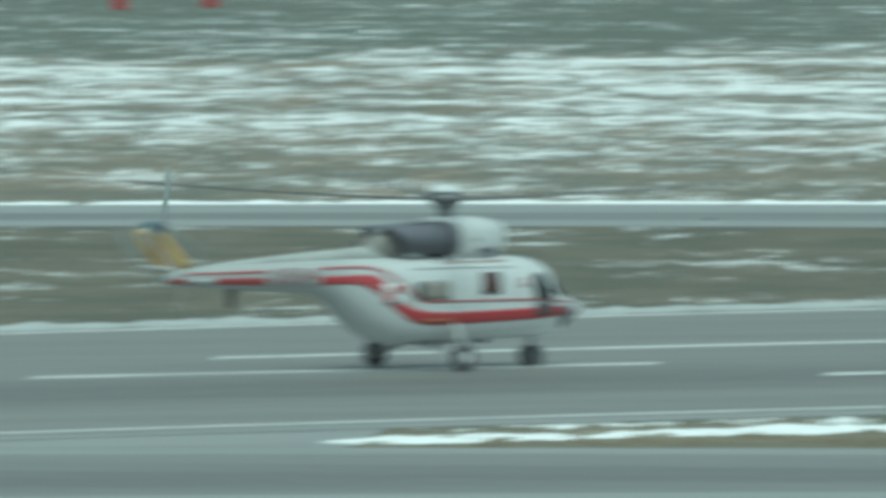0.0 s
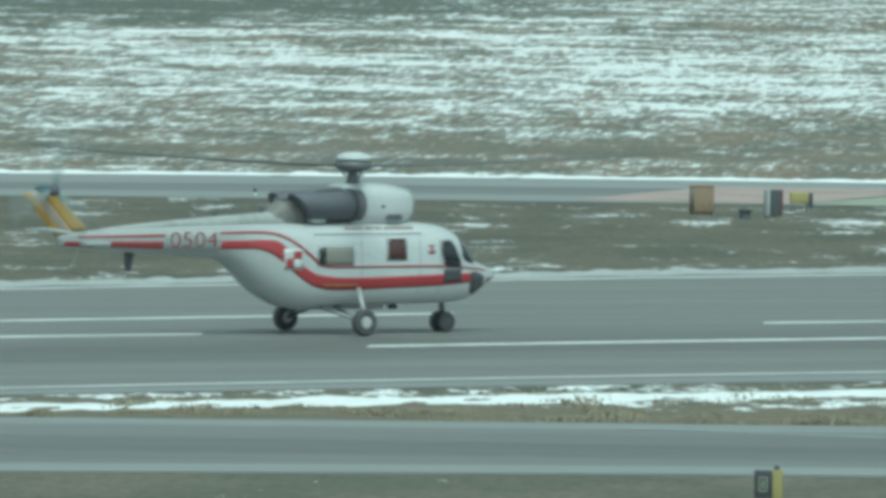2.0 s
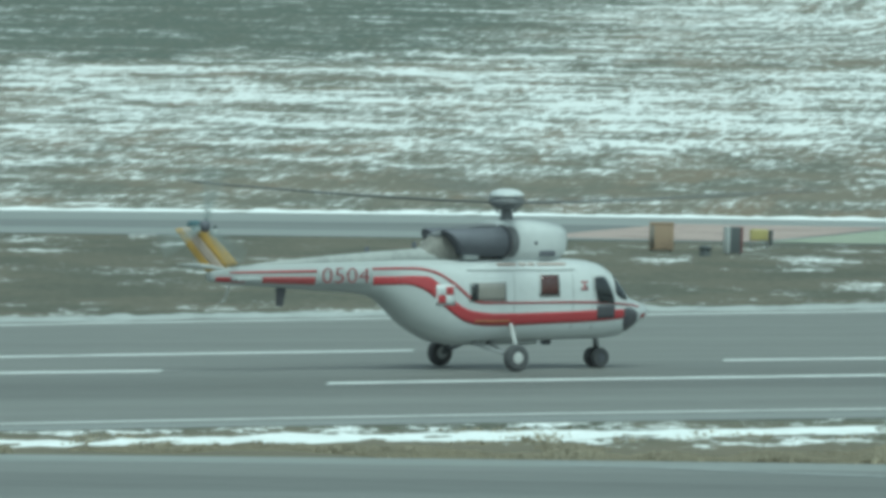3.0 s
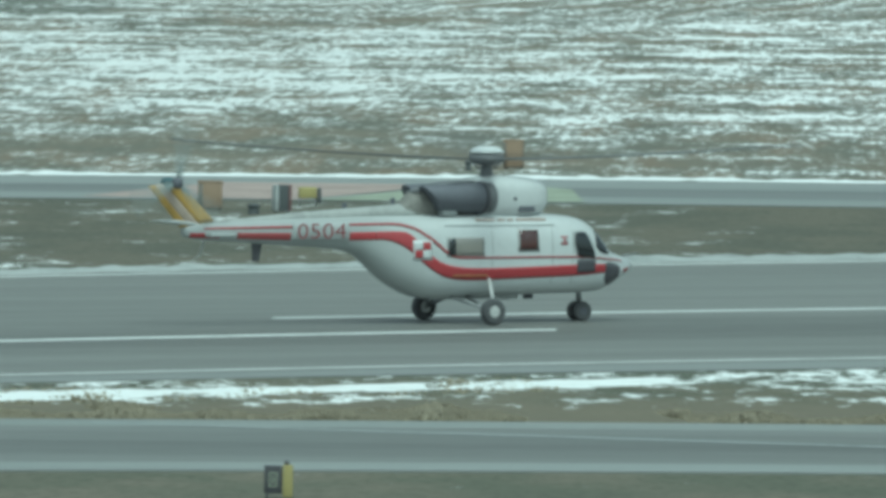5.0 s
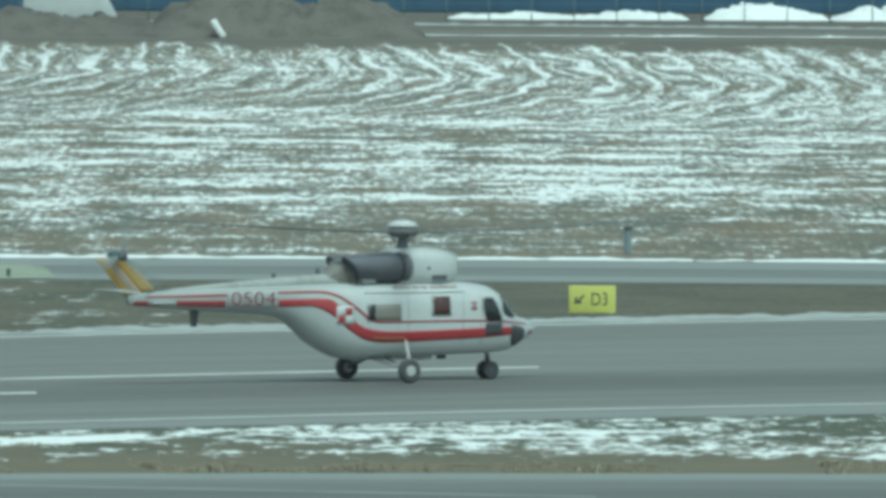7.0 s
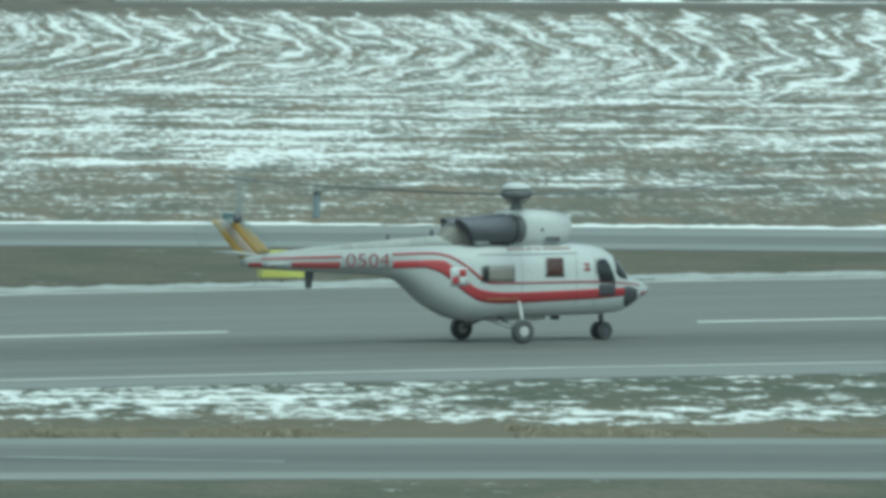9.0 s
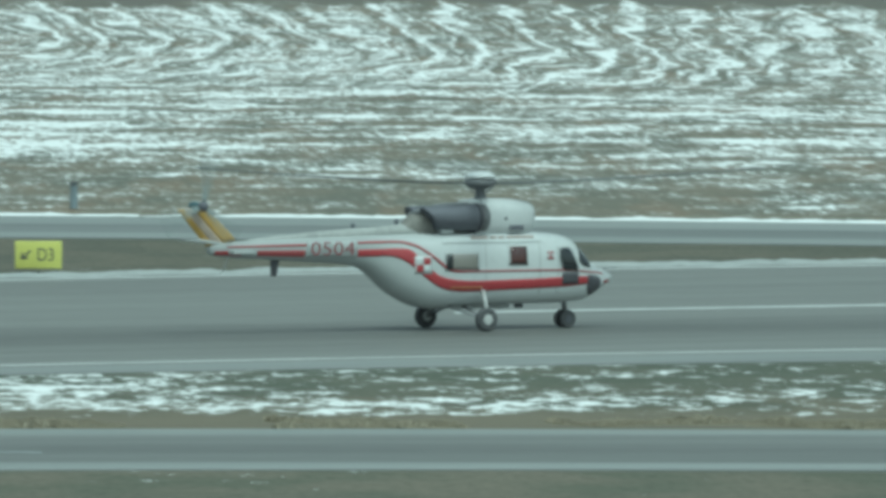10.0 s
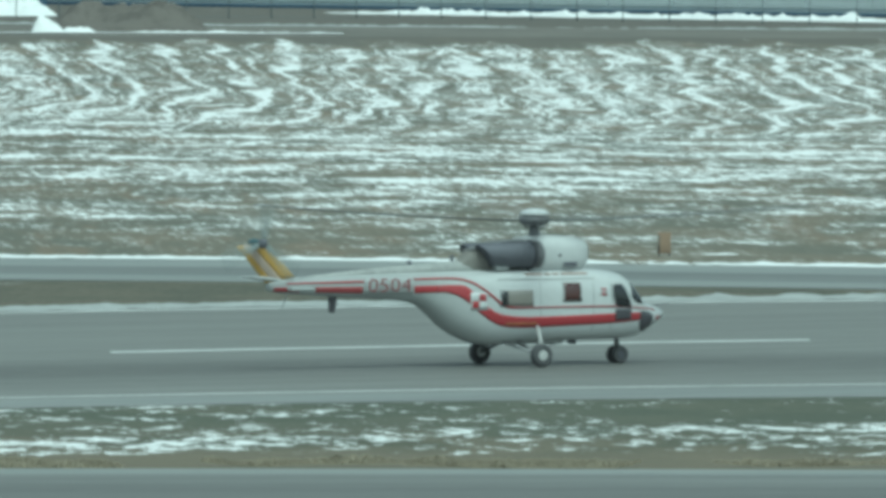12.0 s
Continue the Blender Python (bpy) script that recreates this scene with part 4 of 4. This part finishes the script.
for x in (-0.25, 0.25):
    part("leg", rod(bmesh.new(), (x, 0, 0), (x, 0, 0.28), 0.03), M_STEEL, ob)
ob = tagged(empty("guidance_sign", pose(-11.45, 289.6, 0.012, 0, 0, 0)), "dark airfield sign with yellow outline and yellow end plate", "sign", "airfield signs")
panel = part("panel", box(bmesh.new(), -0.06, 0, 0.36, 0.34, 0.16, 0.54, 0.02), M_BLACK, ob, "black sign panel")
bm = bmesh.new()
for cx, cz, sx, sz in ((0, 0.13, 0.16, 0.025), (0, -0.13, 0.16, 0.025), (-0.07, 0, 0.025, 0.26), (0.07, 0, 0.025, 0.26), (0.0, 0.0, 0.035, 0.15)):
    box(bm, -0.06 + cx, -0.084, 0.36 + cz, sx, 0.008, sz)
part("outline", bm, M_LIME, panel, "worn yellow outline", False)
part("end_plate", box(bmesh.new(), 0.22, -0.01, 0.33, 0.19, 0.22, 0.62, 0.02), M_MUSTARD, ob, "yellow end plate")
part("lamp", turned(bmesh.new(), [(0.05, 0.63), (0.06, 0.68), (0.03, 0.72)], 10, "Z", (0.2, 0, 0)), M_BLACK, ob)
for x in (-0.18, 0.2):
    part("leg", rod(bmesh.new(), (x, 0, 0), (x, 0, 0.12), 0.03), M_STEEL, ob)


def post(name, m, h, r, material, label, category="post"):
    ob = empty(name, m)
    tagged(ob, label, category)
    part("shaft", turned(bmesh.new(), [(r * 1.3, 0.0), (r, 0.06), (r, h - 0.1), (r * 0.8, h)], 12), material, ob)
    part("cap", turned(bmesh.new(), [(r * 1.25, h - 0.08), (r * 1.25, h - 0.02), (r * 0.5, h + 0.03)], 12), M_BOARD, ob)
    return ob


post("marker_post", pose(10.3, 494.5, 0), 0.92, 0.13, M_POST, "stubby grey marker post beside the taxiway")
post("edge_light", pose(-10.6, 465.0, 0.0), 0.28, 0.06, M_BOARD, "small dark taxiway edge light", "light")
post("edge_light", pose(-18.55, 449.6, 0.0), 0.30, 0.16, M_BOARD, "squat dark light beside the marker board", "light")
post("edge_light", pose(-13.4, 494.8, 0.0), 0.30, 0.10, M_BOARD, "small dark taxiway edge light", "light")
for x, y in ((-88.9, 785.0), (-85.0, 793.0)):
    ob = tagged(empty("red_marker", pose(x, y, 0)), "red painted obstacle marker in the far field", "marker", "red field markers")
    part("panel", box(bmesh.new(), 0, 0, 0.62, 0.75, 0.1, 0.9, 0.03), M_RED, ob)
    for dx in (-0.3, 0.3):
        part("leg", rod(bmesh.new(), (dx, 0, 0), (dx, 0, 0.3), 0.03), M_STEEL, ob)


# ---- beyond the field ----
tagged(part("dirt_road", box(bmesh.new(), 30, 975, -0.09, 500, 44, 0.2), M_SOIL, None, "", False), "dark bare earth track beyond the field", "track", kind="structure")
ridge("snow_bank", lambda x: 1019.0 - 0.30 * x, -60, 140, 5.0, 0.20, 0.0, 2.2, "long ploughed snow bank along the far track", 0.7, M_BANK)
ridge("snow_bank", lambda x: 968.0 - 0.05 * x, 0, 60, 4.0, 0.20, 0.1, 6.2, "thin snow remnants along the far track", 0.05)


def mound(name, cx, cy, lx, ly, h, material, seed, label, category, rough=0.35):
    bm = bmesh.new()
    nx, ny = 70, 20
    grid = []
    for i in range(nx + 1):
        row = []
        for j in range(ny + 1):
            u, v = i / nx * 2 - 1, j / ny * 2 - 1
            p = Vector((u * lx * 0.12, v * ly * 0.2, seed))
            base = max(0.0, 1 - u**4) * max(0.0, 1 - v * v)
            z = h * base * (0.72 + rough * noise.noise(p) * 2 + rough * 0.8 * noise.noise(p * 4.1) + rough * 0.4 * noise.noise(p * 11))
            row.append(bm.verts.new((cx + u * lx / 2, cy + v * ly / 2, z - 0.05)))
        grid.append(row)
    for a, b in zip(grid, grid[1:]):
        for j in range(ny):
            bm.faces.new((a[j], b[j], b[j + 1], a[j + 1]))
    return tagged(part(name, bm, material, None, "", True), label, category)


mound("earth_mound", -3.2, 962.0, 19.0, 14.0, 3.4, M_BRUSH, 1.0, "high brown earth mound overgrown with dry brush", "mound")
mound("earth_mound", -22.0, 961.0, 26.0, 12.0, 1.8, M_BRUSH, 3.0, "low brown earth mound overgrown with dry brush", "mound")


def parked_van(m):
    van = tagged(empty("van", m), "white delivery van parked behind the earth mound", "van")
    bm = box(bmesh.new(), -0.5, 0, 1.55, 5.3, 2.0, 2.2, 0.18)
    part("body", bm, M_WHITE, van)
    bm = box(bmesh.new(), 2.6, 0, 1.3, 1.5, 1.96, 1.7, 0.12)
    for v in bm.verts:
        if v.co.z > 1.3 and v.co.x > 2.6:
            v.co.x -= 0.75
    part("cab", bm, M_WHITE, van)
    part("windscreen", box(bmesh.new(), 0, 0, 0, 0.04, 1.7, 0.75, 0.0, pose(2.95, 0, 1.72, 0, -42, 0)), M_GLASS, van)
    part("skirt", box(bmesh.new(), 0, 0, 0.46, 6.3, 1.9, 0.16, 0.04), M_BOARD, van)
    for x in (-2.1, 2.1):
        for side in (-1, 1):
            part("wheel_arch", turned(bmesh.new(), [(0.5, -0.03), (0.5, 0.03)], 20, "Y", (x, side * 1.0, 0.5)), M_BLACK, van)
            make_wheel("wheel", van, (x, side * 0.98, 0.38), 0.38, 0.24, M_STEEL)
    return van


parked_van(pose(-18.1, 1008.0, 0.0))
mound("earth_mound", 46.2, 978.0, 11.0, 9.0, 2.1, M_BRUSH, 5.0, "brown earth mound overgrown with dry brush", "mound")
mound("snow_drift", 40.7, 972.0, 2.2, 3.0, 0.85, M_SNOW, 2.0, "small drift of leftover snow beside the soil", "snow drift", 0.7)
mound("snow_drift", 42.7, 970.0, 2.4, 2.4, 0.5, M_SNOW, 8.0, "small drift of leftover snow beside the soil", "snow drift", 0.7)
for cx, w, h, sd in ((14, 12, 0.36, 11.0), (31, 9, 0.95, 12.0), (22, 7, 0.65, 14.0), (40, 9, 1.0, 13.0)):
    mound("snow_drift", cx, 1050.0, w, 14.0, h, M_SNOW, sd, "ploughed snow drift in front of the hangars", "snow drift", 0.75)

ridge("snow_bank", lambda x: 1050.0 - 1.0 * (x - 78), 64, 140, 9.0, 0.58, 0.0, 12.7, "long white ploughed snow bank in front of the hangar", 1.6, None, 7.0)
slab = box(bmesh.new(), 0, 0, 0, 0.42, 0.5, 1.35, 0.12, pose(-7.45, 954.9, 0.62, 0, -33, 0))
tagged(part("snow_patch", slab, M_SNOW), "slanting leftover snow patch on the earth mound", "snow")
BX0, BX1, HX0, HX1 = -60.0, 43.0, 31.0, 190.0
hall = tagged(empty("blue_hall", pose(0, 1078, 0)), "long blue metal-clad airport hall", "building")
part("wall", box(bmesh.new(), (BX0 + BX1) / 2, 8, 4, BX1 - BX0, 16, 8), M_BLUE, hall, "blue metal wall", False)
part("roof", box(bmesh.new(), (BX0 + BX1) / 2, 8, 8.15, BX1 - BX0 + 1, 17, 0.3), M_GREY, hall, "", False)
for i in range(35):
    part("wall_panel", box(bmesh.new(), BX0 + 1.5 + i * 3.0, -0.05, 3.9, 2.9, 0.1, 7.6), M_BLUE, hall, "", False)
hangar = tagged(empty("hangar", pose(78, 1074, 0, 0, 0, -42) @ pose(-75, 0, 0)), "pale green-grey hangar with panelled wall and blue plinth", "building")
part("wall", box(bmesh.new(), (HX0 + HX1) / 2, 15, 6, HX1 - HX0, 30, 12), M_HANGAR, hangar, "pale cladding", False)
part("plinth", box(bmesh.new(), (HX0 + HX1) / 2, -0.12, 0.11, HX1 - HX0, 0.24, 0.22), M_BLUE, hangar, "blue plinth", False)
part("roof", box(bmesh.new(), (HX0 + HX1) / 2, 15, 12.2, HX1 - HX0 + 1.5, 31, 0.4), M_GREY, hangar, "", False)
for i in range(26):
    part("wall_panel", box(bmesh.new(), HX0 + 3.0 + i * 6.0, -0.06, 6.0, 5.88, 0.12, 11.0, 0.03), M_HANGAR, hangar, "", False)


def fence():
    ob = tagged(empty("fence", pose(0, 1034, 0)), "thin dark metal perimeter fence", "fence")
    bm = rod(bmesh.new(), (0, 0, 0), (0, 0, 2.4), 0.045, 0.045, 6)
    me = part("post", bm, M_POST, ob).data
    bpy.data.objects.remove(bpy.data.objects["post"])
    for i in range(80):
        p = new("post", me)
        p.parent = ob
        p.matrix_basis = pose(-70 + 3.0 * i, -1.0 * max(0.0, 3.0 * i - 142), 0)
    for z in (0.12, 1.25, 2.3):
        part("wire", rod(rod(bmesh.new(), (-70, 0, z), (72, 0, z), 0.012, 0.012, 5), (72, 0, z), (167, -95, z), 0.012, 0.012, 5), M_POST, ob)
    return ob


fence()
for x, y in ((-34.0, 461.0),):
    post("edge_light", pose(x, y, 0.0), 0.24, 0.05, M_HUB, "small pale taxiway edge light", "light")
ridge("snow_bank", lambda x: 490.2, 43.0, 45.6, 3.0, 0.16, 0.0, 3.3, "short patch of leftover snow beside the taxiway", 1.0)


# ---- what moves ----
# seconds, near main wheel x and y, heading in degrees
TAXI = [
    (0.0, -31.95, 354.60, 46.8), (0.5, -29.95, 356.20, 45.4), (1.0, -27.92, 357.70, 44.0), (1.5, -25.95, 359.30, 42.3), (2.0, -23.96, 361.10, 41.0),
    (2.5, -21.82, 362.75, 39.9), (3.0, -19.54, 364.30, 39.1), (3.5, -17.15, 365.90, 38.2), (4.5, -12.10, 369.30, 35.6), (5.5, -6.64, 372.45, 33.2),
    (6.0, -3.79, 373.40, 32.9), (6.5, -0.80, 375.40, 32.8), (7.5, 5.00, 377.60, 31.9), (8.5, 10.87, 379.80, 30.9), (9.0, 13.70, 380.60, 30.3),
    (9.5, 16.58, 381.95, 29.9), (10.0, 19.46, 383.05, 29.6), (10.5, 22.34, 383.70, 29.4), (11.0, 25.15, 384.45, 29.2), (11.5, 27.91, 385.25, 29.2), (12.0, 30.67, 386.15, 29.0)]
ROAD = 0.036


def taxi_pose(x, y, h):
    a = radians(h)
    return pose(x - 1.575 * math.sin(a), y + 1.575 * math.cos(a), ROAD, 0, 0, h)


def motions():
    walk(heli, [(t, taxi_pose(x, y, h)) for t, x, y, h in TAXI])
    steps = range(12 * FPS + 1)
    walk(rotor, [(i / FPS, pose(0.78, 0, 4.02, 0, 0, -25 - 54.0 * i)) for i in steps])
    walk(tail_rotor, [(i / FPS, pose(-8.45, -0.50, 3.50, 0, 40 + 88.0 * i, 0)) for i in steps])
    for w, at, turn in [(m, (0, s * 1.575, 0.325), 29.0) for m, s in zip(main_wheels, (-1, 1))] + [(nose_wheel, (3.55, 0, 0.245), 38.0)]:
        walk(w, [(i / FPS, pose(*at, 0, turn * i, 0)) for i in steps])


motions()
